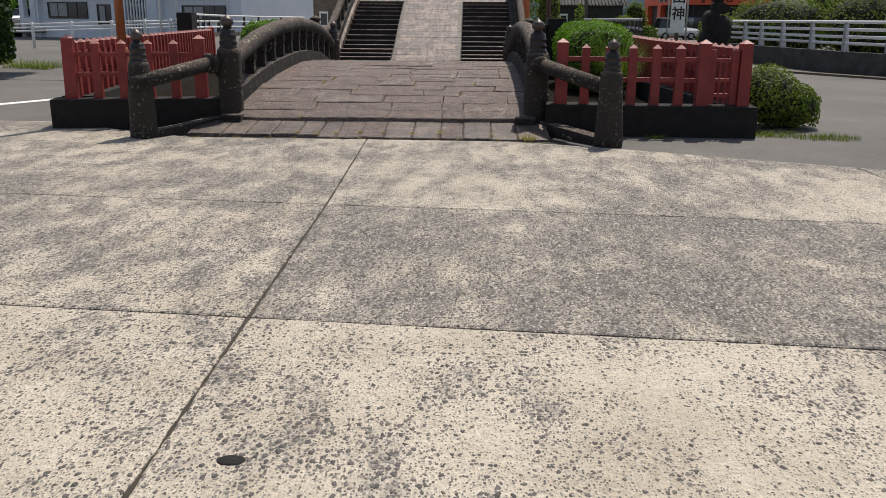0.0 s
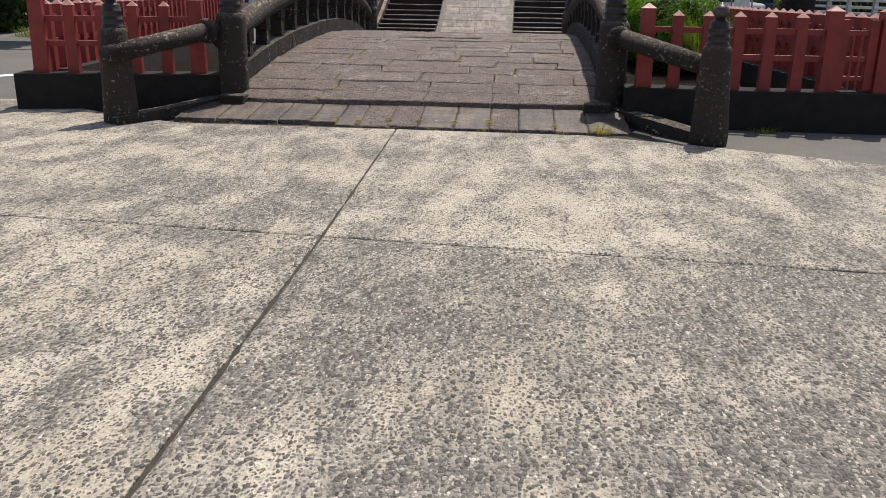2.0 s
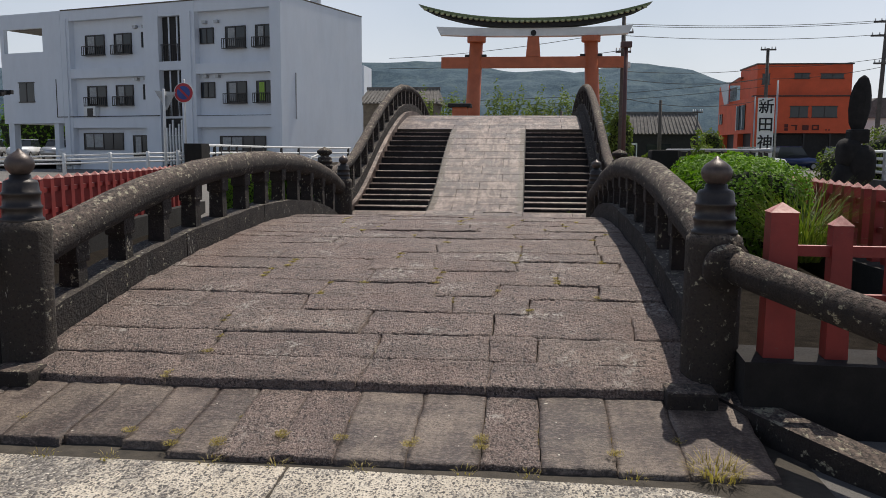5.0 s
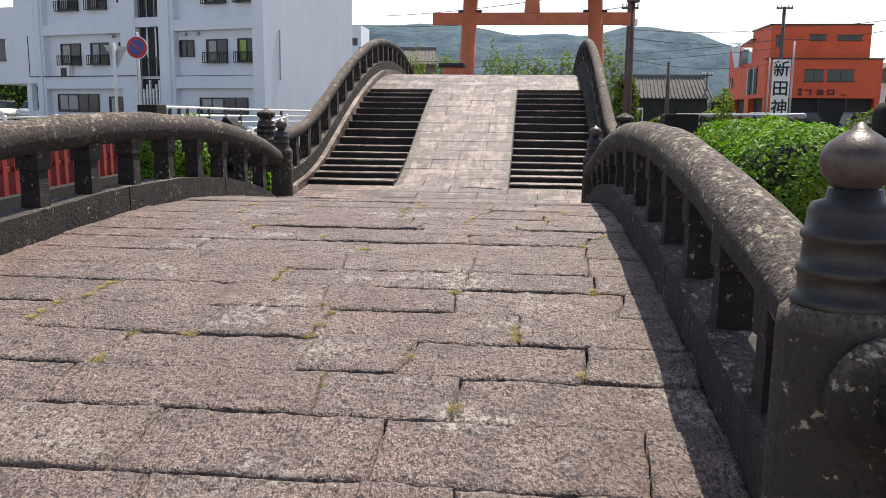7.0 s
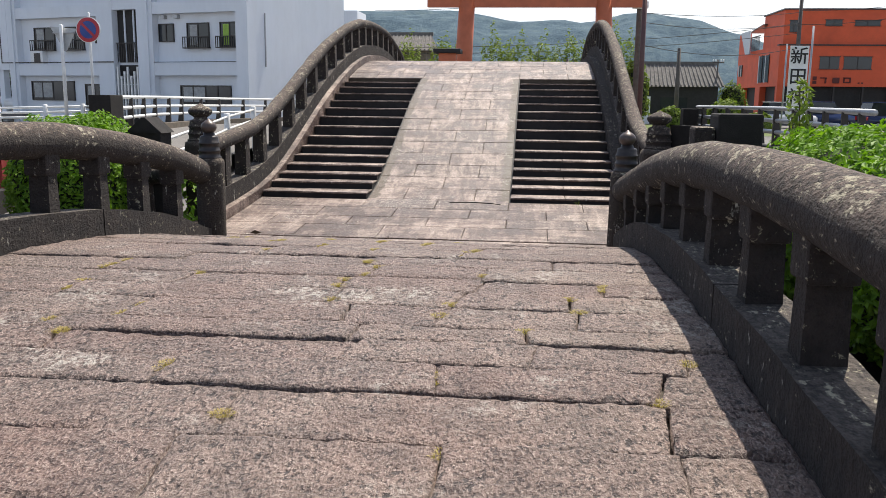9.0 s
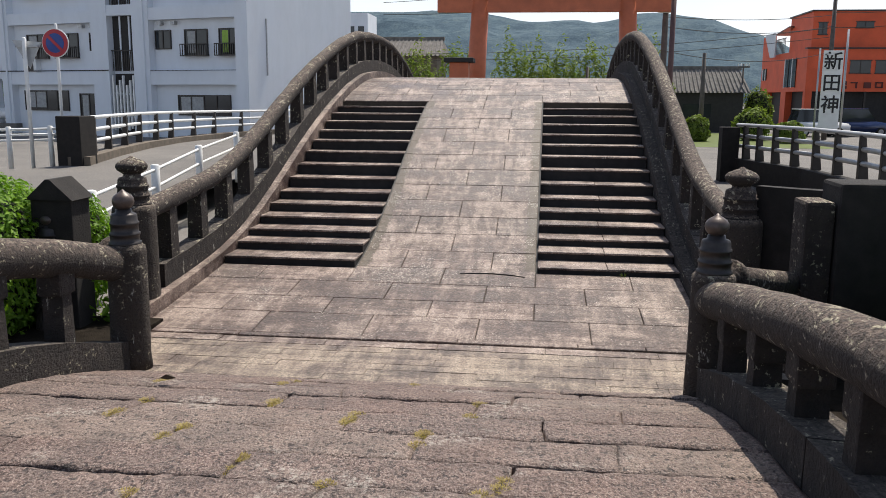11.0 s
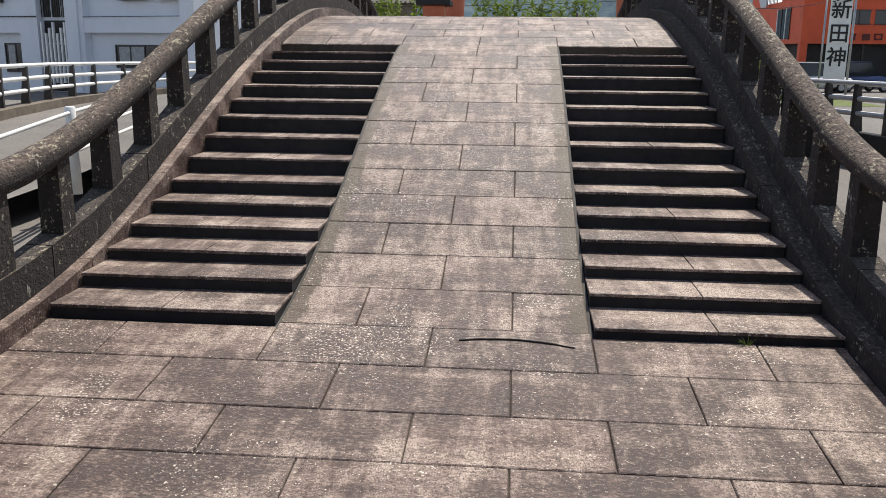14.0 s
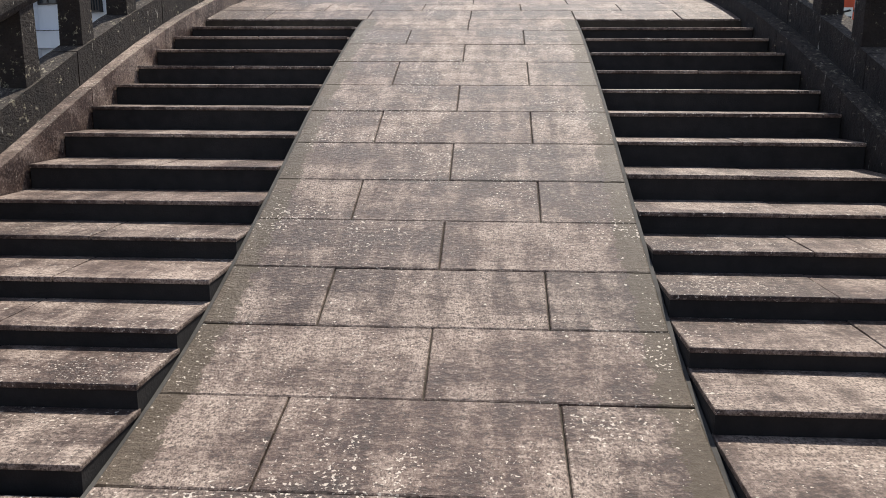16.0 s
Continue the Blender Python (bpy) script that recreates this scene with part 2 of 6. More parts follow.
def leaf_mat(name, a, b, c):
    k = Mat(name, 0.58, 0.0, 0.28)
    col = k.ramp(k.island(), (0.0, a), (0.5, b), (1.0, c))
    col = k.mix(k.ramp(k.noise(1.7, 3), (0.35, 0.0), (0.65, 0.45)), col, a)
    k.b.inputs["Transmission Weight"].default_value = 0.0
    m = k.done(col)
    tr = k.nt.nodes.new("ShaderNodeBsdfTranslucent")
    k.put(tr.inputs["Color"], k.mix(1.0, col, (1.3, 1.5, 0.5), "MULTIPLY"))
    mx = k.nt.nodes.new("ShaderNodeMixShader")
    mx.inputs[0].default_value = 0.3
    out = k.nt.nodes["Material Output"]
    k.nt.links.new(k.b.outputs[0], mx.inputs[1])
    k.nt.links.new(tr.outputs[0], mx.inputs[2])
    k.nt.links.new(mx.outputs[0], out.inputs["Surface"])
    return m


def asphalt_mat():
    k = Mat("worn grey asphalt", 0.9)
    g = k.noise(160, 2, 0.7)
    big = k.noise(0.35, 6, 0.65)
    col = k.ramp(big, (0.3, (0.12, 0.112, 0.104)), (0.7, (0.205, 0.19, 0.172)))
    col = k.mix(k.ramp(g, (0.35, 0.7), (0.55, 0)), col, (0.05, 0.05, 0.05))
    col = k.mix(k.ramp(k.noise(5, 5, 0.7), (0.6, 0), (0.72, 0.4)), col, (0.28, 0.26, 0.23))
    return k.done(col, g, 0.6, 0.006)


def red_paint_mat():
    k = Mat("faded red paint", 0.55)
    top = k.ramp(k.up(), (0.1, 0.0), (0.7, 1.0))
    col = k.mix(k.ramp(k.noise(5, 5), (0.3, 0), (0.7, 1)), (0.19, 0.018, 0.015), (0.29, 0.031, 0.024))
    col = k.mix(k.math("MULTIPLY", top, k.ramp(k.noise(20, 4), (0.35, 0.35), (0.6, 0.85))), col, (0.62, 0.33, 0.28))
    col = k.mix(k.ramp(k.noise(35, 5, 0.7), (0.64, 0), (0.7, 0.7)), col, (0.2, 0.08, 0.06))
    return k.done(col, k.noise(60, 3), 0.15, 0.003)


def building_mat():
    k = Mat("pale blue-grey render", 0.85)
    run = k.noise(1.1, 6, 0.7, (1, 1, 0.3))
    col = k.mix(k.ramp(run, (0.42, 0), (0.8, 0.4)), (0.69, 0.735, 0.79), (0.53, 0.56, 0.59))
    col = k.mix(k.ramp(k.noise(0.3, 4), (0.4, 0), (0.7, 0.3)), col, (0.82, 0.84, 0.87))
    return k.done(col, k.noise(70, 3), 0.2, 0.004)


def tile_roof_mat():
    k = Mat("grey roof tile", 0.9, 0.0, 0.2)
    col = k.ramp(k.noise(3, 5, 0.6), (0.3, (0.10, 0.095, 0.09)), (0.7, (0.19, 0.18, 0.17)))
    return k.done(col, k.noise(25, 3), 0.3, 0.01)


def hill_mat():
    k = Mat("far hillside with painted haze", 0.95, 0.0, 0.1)
    # woodland greens shifted to blue-grey: the distance haze is painted into the colour
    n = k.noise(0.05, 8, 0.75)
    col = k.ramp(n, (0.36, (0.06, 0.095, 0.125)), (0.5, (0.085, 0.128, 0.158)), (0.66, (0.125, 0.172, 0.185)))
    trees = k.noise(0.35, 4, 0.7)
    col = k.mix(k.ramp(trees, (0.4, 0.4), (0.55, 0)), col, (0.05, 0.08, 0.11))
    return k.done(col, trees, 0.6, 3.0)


CONC_CREAM = concrete("aggregate concrete, mortar-rich", 0.425)
CONC_MID = concrete("aggregate concrete, half worn", 0.53, per=50)
CONC_PALE = concrete("aggregate concrete, dusty and thinly worn", 0.50, (0.66, 0.588, 0.485), 54)
CONC_GREY = concrete("aggregate concrete, worn to pebbles", 0.585, per=54)
JOINT = plain("dark joint soil", (0.06, 0.05, 0.038), 0.95, vary=0.4, scale=15, bump=0.4, dist=0.01)
GRANITE = paving_granite()
SLAB = slab_stone("smooth bridge slab stone")
RAMP_SLAB = slab_stone("smooth ramp slab stone with mossy margins", margin=True)
TREAD = slab_stone("stair tread stone", (0.105, 0.066, 0.052), (0.53, 0.43, 0.36), 0.50)
PAVER = slab_stone("dusty narrow paver stone", (0.13, 0.094, 0.072), (0.46, 0.375, 0.285), 0.49, 0.8)
APRON = slab_stone("dusty apron stone", (0.09, 0.064, 0.05), (0.26, 0.205, 0.16), 0.51, 0.8)
# this black holds both the risers' stain and the shade on their fronts
RISER = plain("stained riser stone with painted shade", (0.018, 0.016, 0.016), 0.85, vary=0.45, scale=10, bump=0.4, dist=0.006)
RAIL = rail_stone()
POST = rail_stone("mossy post stone", (0.040, 0.032, 0.025), (0.17, 0.135, 0.105), 0.01)
BASE = rail_stone("dark lower railing and shade-dark kerb stone", (0.010, 0.008, 0.007), (0.085, 0.069, 0.057), 0.025)
PLINTH = plain("dark damp plinth stone", (0.017, 0.0145, 0.013), 0.95, vary=0.45, scale=7, bump=0.5, dist=0.01)
CAP = plain("weathered bronze cap", (0.085, 0.064, 0.056), 0.42, 0.3, 0.45, 14, 0.25)
SLEEVE = plain("blackened bronze sleeve", (0.04, 0.034, 0.032), 0.45, 0.4, 0.4, 14, 0.25)
RED = red_paint_mat()
TORII_RED = plain("vermilion torii paint", (0.52, 0.135, 0.055), 0.5, vary=0.2, scale=2.0)
ORANGE = plain("orange-brown pole paint", (0.36, 0.13, 0.05), 0.45, vary=0.3, scale=6)
ORANGE_WALL = plain("orange wall paint", (0.68, 0.102, 0.034), 0.65, vary=0.15, scale=1.0)
WALL = building_mat()
GLASS = plain("dark window glass", (0.025, 0.03, 0.035), 0.08, vary=0.3, scale=1.0, bump=0.0)
CURTAIN = plain("pale curtain behind glass", (0.35, 0.36, 0.36), 0.6, vary=0.3, scale=6)
GREEN_CURTAIN = plain("lime green curtain", (0.28, 0.45, 0.06), 0.6, vary=0.25, scale=6)
FRAME = plain("dark bronze aluminium", (0.035, 0.03, 0.028), 0.4, 0.3, 0.2)
WHITE_METAL = plain("white painted steel", (0.74, 0.75, 0.74), 0.42, vary=0.12, scale=5)
WHITE = plain("white plaster", (0.8, 0.8, 0.78), 0.7, vary=0.08, scale=2)
ASPHALT = asphalt_mat()
KERB = plain("stained concrete kerb", (0.14, 0.115, 0.088), 0.9, vary=0.35, scale=4, bump=0.4, dist=0.008)
DARK_WALL = plain("algae-stained wall and shade-dark kerb concrete", (0.075, 0.072, 0.068), 0.92, vary=0.45, scale=3, bump=0.4, dist=0.01)
ROOF = tile_roof_mat()
GREEN_TILE = plain("green glazed ridge tile", (0.13, 0.17, 0.06), 0.35, vary=0.3, scale=6)
GOLD_TILE = plain("pale green tile ends", (0.42, 0.45, 0.24), 0.4, vary=0.2, scale=6)
BLACK_WOOD = plain("black stained timber", (0.02, 0.018, 0.017), 0.7, vary=0.4, scale=6)
GREY_STEEL = plain("grey galvanised steel", (0.42, 0.43, 0.44), 0.45, 0.5, 0.15)
POLE = plain("weathered utility pole", (0.11, 0.095, 0.085), 0.85, vary=0.3, scale=5)
BROWN_POST = plain("dark brown lamp post paint", (0.10, 0.045, 0.04), 0.5, vary=0.2)
SIGN_RED = plain("sign red", (0.42, 0.03, 0.045), 0.45, vary=0.1)
SIGN_BLUE = plain("sign blue", (0.03, 0.07, 0.28), 0.45, vary=0.1)
BLACK_INK = plain("black lettering", (0.012, 0.012, 0.012), 0.6, vary=0.1)
DARK_TEXT = plain("dark red lettering", (0.10, 0.015, 0.01), 0.6, vary=0.1)
LEAF_HEDGE = leaf_mat("glossy hedge leaf", (0.085, 0.17, 0.015), (0.15, 0.28, 0.02), (0.24, 0.38, 0.04))
SOIL = plain("soil with painted shade", (0.022, 0.018, 0.014), 1.0, vary=0.5, scale=9, bump=0.7, dist=0.02, spec=0.05)
DUST = plain("pale dusty joint sand", (0.24, 0.205, 0.165), 0.95, vary=0.35, scale=12, bump=0.4, dist=0.004)
LEAF_BUSH = leaf_mat("azalea leaf", (0.075, 0.115, 0.016), (0.14, 0.19, 0.028), (0.21, 0.26, 0.045))
LEAF_DARK = leaf_mat("dark tree leaf", (0.015, 0.035, 0.008), (0.03, 0.065, 0.013), (0.055, 0.10, 0.02))
LEAF_WILD = leaf_mat("yellow-green scrub leaf", (0.10, 0.14, 0.025), (0.18, 0.24, 0.045), (0.27, 0.32, 0.08))
GRASS = leaf_mat("grass blade", (0.08, 0.12, 0.02), (0.13, 0.18, 0.035), (0.22, 0.22, 0.06))
DRY_MOSS = leaf_mat("yellow joint moss", (0.28, 0.21, 0.08), (0.42, 0.33, 0.13), (0.54, 0.44, 0.2))
# near-black fill that stands for the shade between leaves
CORE = plain("painted inner shade", (0.02, 0.026, 0.01), 0.95, vary=0.4, scale=12)
BARK = plain("tree bark", (0.09, 0.07, 0.05), 0.95, vary=0.4, scale=9, bump=0.7, dist=0.02)
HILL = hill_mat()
CAR_WHITE = plain("white car paint", (0.78, 0.79, 0.8), 0.22, vary=0.05)
CAR_DARK = plain("dark blue car paint", (0.02, 0.035, 0.10), 0.2, vary=0.1)
CAR_SILVER = plain("silver car paint", (0.5, 0.51, 0.53), 0.25, 0.4, 0.05)
TYRE = plain("black rubber", (0.015, 0.015, 0.015), 0.85, vary=0.2)
TAIL = plain("red lamp glass", (0.35, 0.02, 0.02), 0.2, vary=0.1)


# ---- mesh helpers ----
def thing(name, label, category, kind="", group=""):
    return tagged(new(name), label, category, group, kind)


def part(name, geo, material, parent=None, label="", smooth=False):
    """One mesh object, under a thing or a part. geo: a bmesh, or (vertices, faces)."""
    me = bpy.data.meshes.new(name)
    if isinstance(geo, bmesh.types.BMesh):
        bmesh.ops.recalc_face_normals(geo, faces=geo.faces)
        geo.to_mesh(me)
        geo.free()
    else:
        me.from_pydata([tuple(v) for v in geo[0]], [], [tuple(f) for f in geo[1]])
    me.materials.append(material)
    if smooth:
        me.shade_smooth()
    ob = new(name, me)
    ob.parent = parent
    if label:
        ob["label"] = label
    return ob


def alone(name, geo, material, label, category, kind="", group="", smooth=False):
    return tagged(part(name, geo, material, None, "", smooth), label, category, group, kind)


def shape():
    return bmesh.new()


def box(bm, x0, x1, y0, y1, z0, z1, bevel=0.0):
    m = Matrix.LocRotScale(((x0 + x1) / 2, (y0 + y1) / 2, (z0 + z1) / 2), None, (x1 - x0, y1 - y0, z1 - z0))
    made = bmesh.ops.create_cube(bm, size=1, matrix=m)["verts"]
    if bevel:
        edges = list({e for v in made for e in v.link_edges})
        bmesh.ops.bevel(bm, geom=edges, offset=bevel, segments=2, affect="EDGES", profile=0.6)
    return bm


def boxed(x0, x1, y0, y1, z0, z1, bevel=0.0):
    return box(shape(), x0, x1, y0, y1, z0, z1, bevel)


def hexa(bm, bottom, top):
    """A closed block from four bottom and four top corners, both counter-clockwise."""
    b = [bm.verts.new(p) for p in bottom]
    t = [bm.verts.new(p) for p in top]
    bm.faces.new(b[::-1])
    bm.faces.new(t)
    for i in range(4):
        j = (i + 1) % 4
        bm.faces.new((b[i], b[j], t[j], t[i]))
    return bm


def lathe(profile, n=20, at=(0, 0, 0), rough=0.0):
    """A turned solid: profile of (radius, height) from the bottom up."""
    vs, fs = [], []
    for r, z in profile:
        for i in range(n):
            a = 2 * math.pi * i / n
            rr = r * (1 + rough * noise.noise((math.cos(a) * 2 + at[0], math.sin(a) * 2 + at[1], z * 5)))
            vs.append((at[0] + rr * math.cos(a), at[1] + rr * math.sin(a), at[2] + z))
    m = len(profile)
    for k in range(m - 1):
        for i in range(n):
            j = (i + 1) % n
            fs.append((k * n + i, k * n + j, (k + 1) * n + j, (k + 1) * n + i))
    fs.append(tuple(range(n))[::-1])
    fs.append(tuple((m - 1) * n + i for i in range(n)))
    return vs, fs


def tube(path, radius, n=12, rough=0.0, seed=0.0):
    """A round bar along a path. radius: one number or one for each point."""
    path = [Vector(p) for p in path]
    vs, fs = [], []
    for k, p in enumerate(path):
        d = (path[min(k + 1, len(path) - 1)] - path[max(k - 1, 0)]).normalized()
        side = d.cross(Vector((0, 0, 1)))
        side = side.normalized() if side.length > 1e-4 else Vector((1, 0, 0))
        up = side.cross(d)
        r = radius[k] if isinstance(radius, (list, tuple)) else radius
        for i in range(n):
            a = 2 * math.pi * i / n
            o = side * math.cos(a) + up * math.sin(a)
            q = 1 + rough * noise.noise(p * 1.7 + o * 0.6 + Vector((seed, 0, 0)))
            vs.append(p + o * r * q)
    m = len(path)
    for k in range(m - 1):
        for i in range(n):
            j = (i + 1) % n
            fs.append((k * n + i, k * n + j, (k + 1) * n + j, (k + 1) * n + i))
    fs.append(tuple(range(n))[::-1])
    fs.append(tuple((m - 1) * n + i for i in range(n)))
    return vs, fs


def joined(*geos):
    vs, fs = [], []
    for v, f in geos:
        o = len(vs)
        vs.extend(v)
        fs.extend(tuple(i + o for i in face) for face in f)
    return vs, fs


def bar(path, width, z0, z1, rough=0.0):
    """A rectangular kerb along a path (x, y); z0 and z1: heights over each point's z."""
    path = [Vector(p) for p in path]
    vs, fs = [], []
    for k, p in enumerate(path):
        d = path[min(k + 1, len(path) - 1)] - path[max(k - 1, 0)]
        side = Vector((d.y, -d.x, 0)).normalized() * (width / 2)
        for o, z in ((-side, z0), (side, z0), (side, z1), (-side, z1)):
            q = p + o + Vector((0, 0, z))
            vs.append(q + rough * Vector((noise.noise(q * 3), noise.noise(q * 3 + Vector((9, 0, 0))), noise.noise(q * 3 + Vector((0, 9, 0))))))
    m = len(path)
    for k in range(m - 1):
        for i in range(4):
            j = (i + 1) % 4
            fs.append((k * 4 + i, k * 4 + j, (k + 1) * 4 + j, (k + 1) * 4 + i))
    fs.append((3, 2, 1, 0))
    fs.append(tuple((m - 1) * 4 + i for i in range(4)))
    return vs, fs


def smooth_curve(points):
    """A monotone cubic through (x, y) points, as a function."""
    xs, ys = np.array([p[0] for p in points], float), np.array([p[1] for p in points], float)
    h, d = np.diff(xs), np.diff(ys) / np.diff(xs)
    m = np.zeros(len(xs))
    m[0], m[-1] = d[0], d[-1]
    for i in range(1, len(xs) - 1):
        if d[i - 1] * d[i] > 0:
            w1, w2 = 2 * h[i] + h[i - 1], h[i] + 2 * h[i - 1]
            m[i] = (w1 + w2) / (w1 / d[i - 1] + w2 / d[i])

    def f(x):
        x = min(max(x, xs[0]), xs[-1])
        i = min(int(np.searchsorted(xs, x, "right")) - 1, len(xs) - 2)
        t = (x - xs[i]) / h[i]
        return float(ys[i] * (1 + 2 * t) * (1 - t) ** 2 + m[i] * h[i] * t * (1 - t) ** 2
                     + ys[i + 1] * t * t * (3 - 2 * t) + m[i + 1] * h[i] * t * t * (t - 1))
    return f


def steps_between(a, b, step):
    n = max(2, int(round((b - a) / step)) + 1)
    return [a + (b - a) * i / (n - 1) for i in range(n)]


def leaves(centres, outward, size, long=2.2, seed=1):
    """Many small pointed leaves as one mesh: bent diamonds, facing mostly outward and up."""
    g = np.random.default_rng(seed)
    n = len(centres)
    nrm = outward + g.normal(0, 0.55, (n, 3)) + np.array((0, 0, 0.45))
    nrm /= np.linalg.norm(nrm, axis=1)[:, None]
    axis = np.cross(nrm, g.normal(0, 1, (n, 3)))
    axis /= np.linalg.norm(axis, axis=1)[:, None]
    side = np.cross(nrm, axis)
    s = (size * g.uniform(0.6, 1.25, n))[:, None]
    a, b = axis * s, side * s / long
    v = np.empty((n, 4, 3))
    v[:, 0] = centres - a
    v[:, 1] = centres + b + nrm * s * 0.12
    v[:, 2] = centres + a - nrm * s * 0.2
    v[:, 3] = centres - b + nrm * s * 0.12
    f = np.arange(n * 4).reshape(n, 4)
    return v.reshape(-1, 3).tolist(), f.tolist()


def lump(n, cx, cy, cz, rx, ry, rz, power=2.6, wob=0.12, seed=1, low=-1.0):
    """Points on and just under an uneven rounded block, with their outward ways."""
    g = np.random.default_rng(seed)
    d = g.normal(0, 1, (n, 3))
    d /= np.linalg.norm(d, axis=1)[:, None]
    d = d[d[:, 2] > low]
    r = (np.abs(d) ** power).sum(1) ** (-1 / power)
    w = np.array([noise.noise((q[0] * rx * 2.2 + seed, q[1] * ry * 2.2, q[2] * rz * 2.2)) for q in d * r[:, None]])
    w2 = np.array([noise.noise((q[0] * rx * 6 + seed, q[1] * ry * 6, q[2] * rz * 6)) for q in d * r[:, None]])
    depth = 1 - 0.18 * g.random(len(d)) ** 1.7 + wob * w + 0.6 * wob * w2
    p = d * (r * depth)[:, None] * np.array((rx, ry, rz)) + np.array((cx, cy, cz))
    return p, d


def core_lump(cx, cy, cz, rx, ry, rz, power=2.6, shrink=0.84, seed=1):
    bm = shape()
    bmesh.ops.create_icosphere(bm, subdivisions=4, radius=1)
    for v in bm.verts:
        d = v.co.normalized()
        r = (abs(d.x) ** power + abs(d.y) ** power + abs(d.z) ** power) ** (-1 / power)
        w = 1 + 0.1 * noise.noise(Vector((d.x * rx * 2, d.y * ry * 2, d.z * rz * 2)) + Vector((seed, 0, 0)))
        v.co = Vector((d.x * rx, d.y * ry, d.z * rz)) * r * shrink * w + Vector((cx, cy, cz))
    return bm


def shrub(name, label, category, lumps, count, size, leaf, long=2.2, power=2.6, group="", wob=0.12, core=True):
    """A clipped or wild bush: a solid core coloured as inner shade and a skin of leaves over one or more lumps."""
    ob = thing(name, label, category, group=group)
    pts, outs = [], []
    total = sum(l[3] * l[4] + l[4] * l[5] + l[3] * l[5] for l in lumps)
    for i, l in enumerate(lumps):
        if core:
            part("twig_core", core_lump(*l, power=power, seed=i), CORE, ob, "solid core painted as inner shade", True)
        p, d = lump(int(count * (l[3] * l[4] + l[4] * l[5] + l[3] * l[5]) / total), *l, power=power, seed=i + 3, wob=wob)
        keep = p[:, 2] > 0.02
        pts.append(p[keep])
        outs.append(d[keep])
    part("foliage", leaves(np.concatenate(pts), np.concatenate(outs), size, long, len(lumps)), leaf, ob)
    return ob


def blades(cx, cy, z, spread, n, height, lean, width=0.006, seed=0):
    """Bent grass blades round a point, as one mesh."""
    g = np.random.default_rng(seed)
    vs, fs = [], []
    for _ in range(n):
        a, r = g.uniform(0, 6.283), spread * math.sqrt(g.random())
        x, y = cx + r * math.cos(a), cy + r * math.sin(a)
        hd, le, ht = a + g.normal(0, 0.6), lean * g.uniform(0.4, 1.2), height * g.uniform(0.5, 1.1)
        px, py = -math.sin(hd) * width, math.cos(hd) * width
        o = len(vs)
        for t in (0.0, 0.4, 0.75, 1.0):
            q = t * t * le
            zz = z + ht * (t - 0.35 * t * t * (le / max(ht, 0.01)))
            k = 1 - t * 0.9
            vs += [(x + q * math.cos(hd) + px * k, y + q * math.sin(hd) + py * k, zz),
                   (x + q * math.cos(hd) - px * k, y + q * math.sin(hd) - py * k, zz)]
        fs += [(o + 2 * i, o + 2 * i + 1, o + 2 * i + 3, o + 2 * i + 2) for i in range(3)]
    return vs, fs


# ---- heights of the two bridges along the walk ----
SMALL = smooth_curve([(11.6, 0.165), (12.4, 0.33), (13.4, 0.46), (14.2, 0.535), (15.2, 0.60), (16.2, 0.64), (17.0, 0.655),
                      (17.9, 0.635), (19.0, 0.54), (20.0, 0.375), (20.7, 0.19), (21.15, 0.055)])
RAMP = smooth_curve([(22.35, 0.014), (23.4, 0.10), (24.5, 0.21), (25.3, 0.36), (26.1, 0.60), (27.0, 0.92), (28.0, 1.29), (29.0, 1.63),
                     (30.0, 1.93), (30.5, 2.06), (31.5, 2.29), (32.8, 2.49), (34.5, 2.57), (36.2, 2.49), (37.5, 2.29), (39.0, 1.93),
                     (41.0, 1.29), (43.0, 0.58), (44.5, 0.21), (46.65, 0.02)])
SMALL_RAIL = smooth_curve([(11.9, 0.93), (12.42, 1.06), (13.49, 1.25), (14.15, 1.34), (14.94, 1.415), (15.9, 1.47), (17.0, 1.49),
                           (18.5, 1.44), (19.5, 1.33), (20.4, 1.18), (21.1, 1.02), (21.6, 0.86)])

SMALL_RAIL_R = smooth_curve([(11.9, 1.03), (12.6, 1.16), (13.2, 1.25), (14.15, 1.365), (15.0, 1.437), (15.5, 1.452), (16.0, 1.462), (16.5, 1.461), (17.0, 1.45), (17.5, 1.42),
                             (18.0, 1.378), (18.5, 1.325), (19.0, 1.26), (20.0, 1.10), (20.5, 1.01), (21.05, 0.90)])


def big_rail(y):
    return RAMP(y) + 0.95 + 0.10 * min(1.0, abs(y - 34.5) / 10)


# ---- the ground ----
def sheet(name, pts, z, material, label, category, kind="structure"):
    """A flat sheet with a skirt, from its outline."""
    n = len(pts)
    vs = [(x, y, z) for x, y in pts] + [(x, y, z - 0.25) for x, y in pts]
    fs = [tuple(range(n))] + [(i + n, (i + 1) % n + n, (i + 1) % n, i) for i in range(n)]
    return alone(name, (vs, fs), material, label, category, kind)


GR = 4000
alone("ground", ([(-GR, -GR, -0.03), (GR, -GR, -0.03), (GR, GR, -0.03), (-GR, GR, -0.03)], [(0, 1, 2, 3)]), ASPHALT,
      "worn grey asphalt ground all round the shrine bridge", "ground", "structure")

# concrete forecourt: skewed panels with soil joints between them
forecourt = thing("forecourt", "sunlit exposed-aggregate concrete forecourt in large panels", "pavement", "structure")
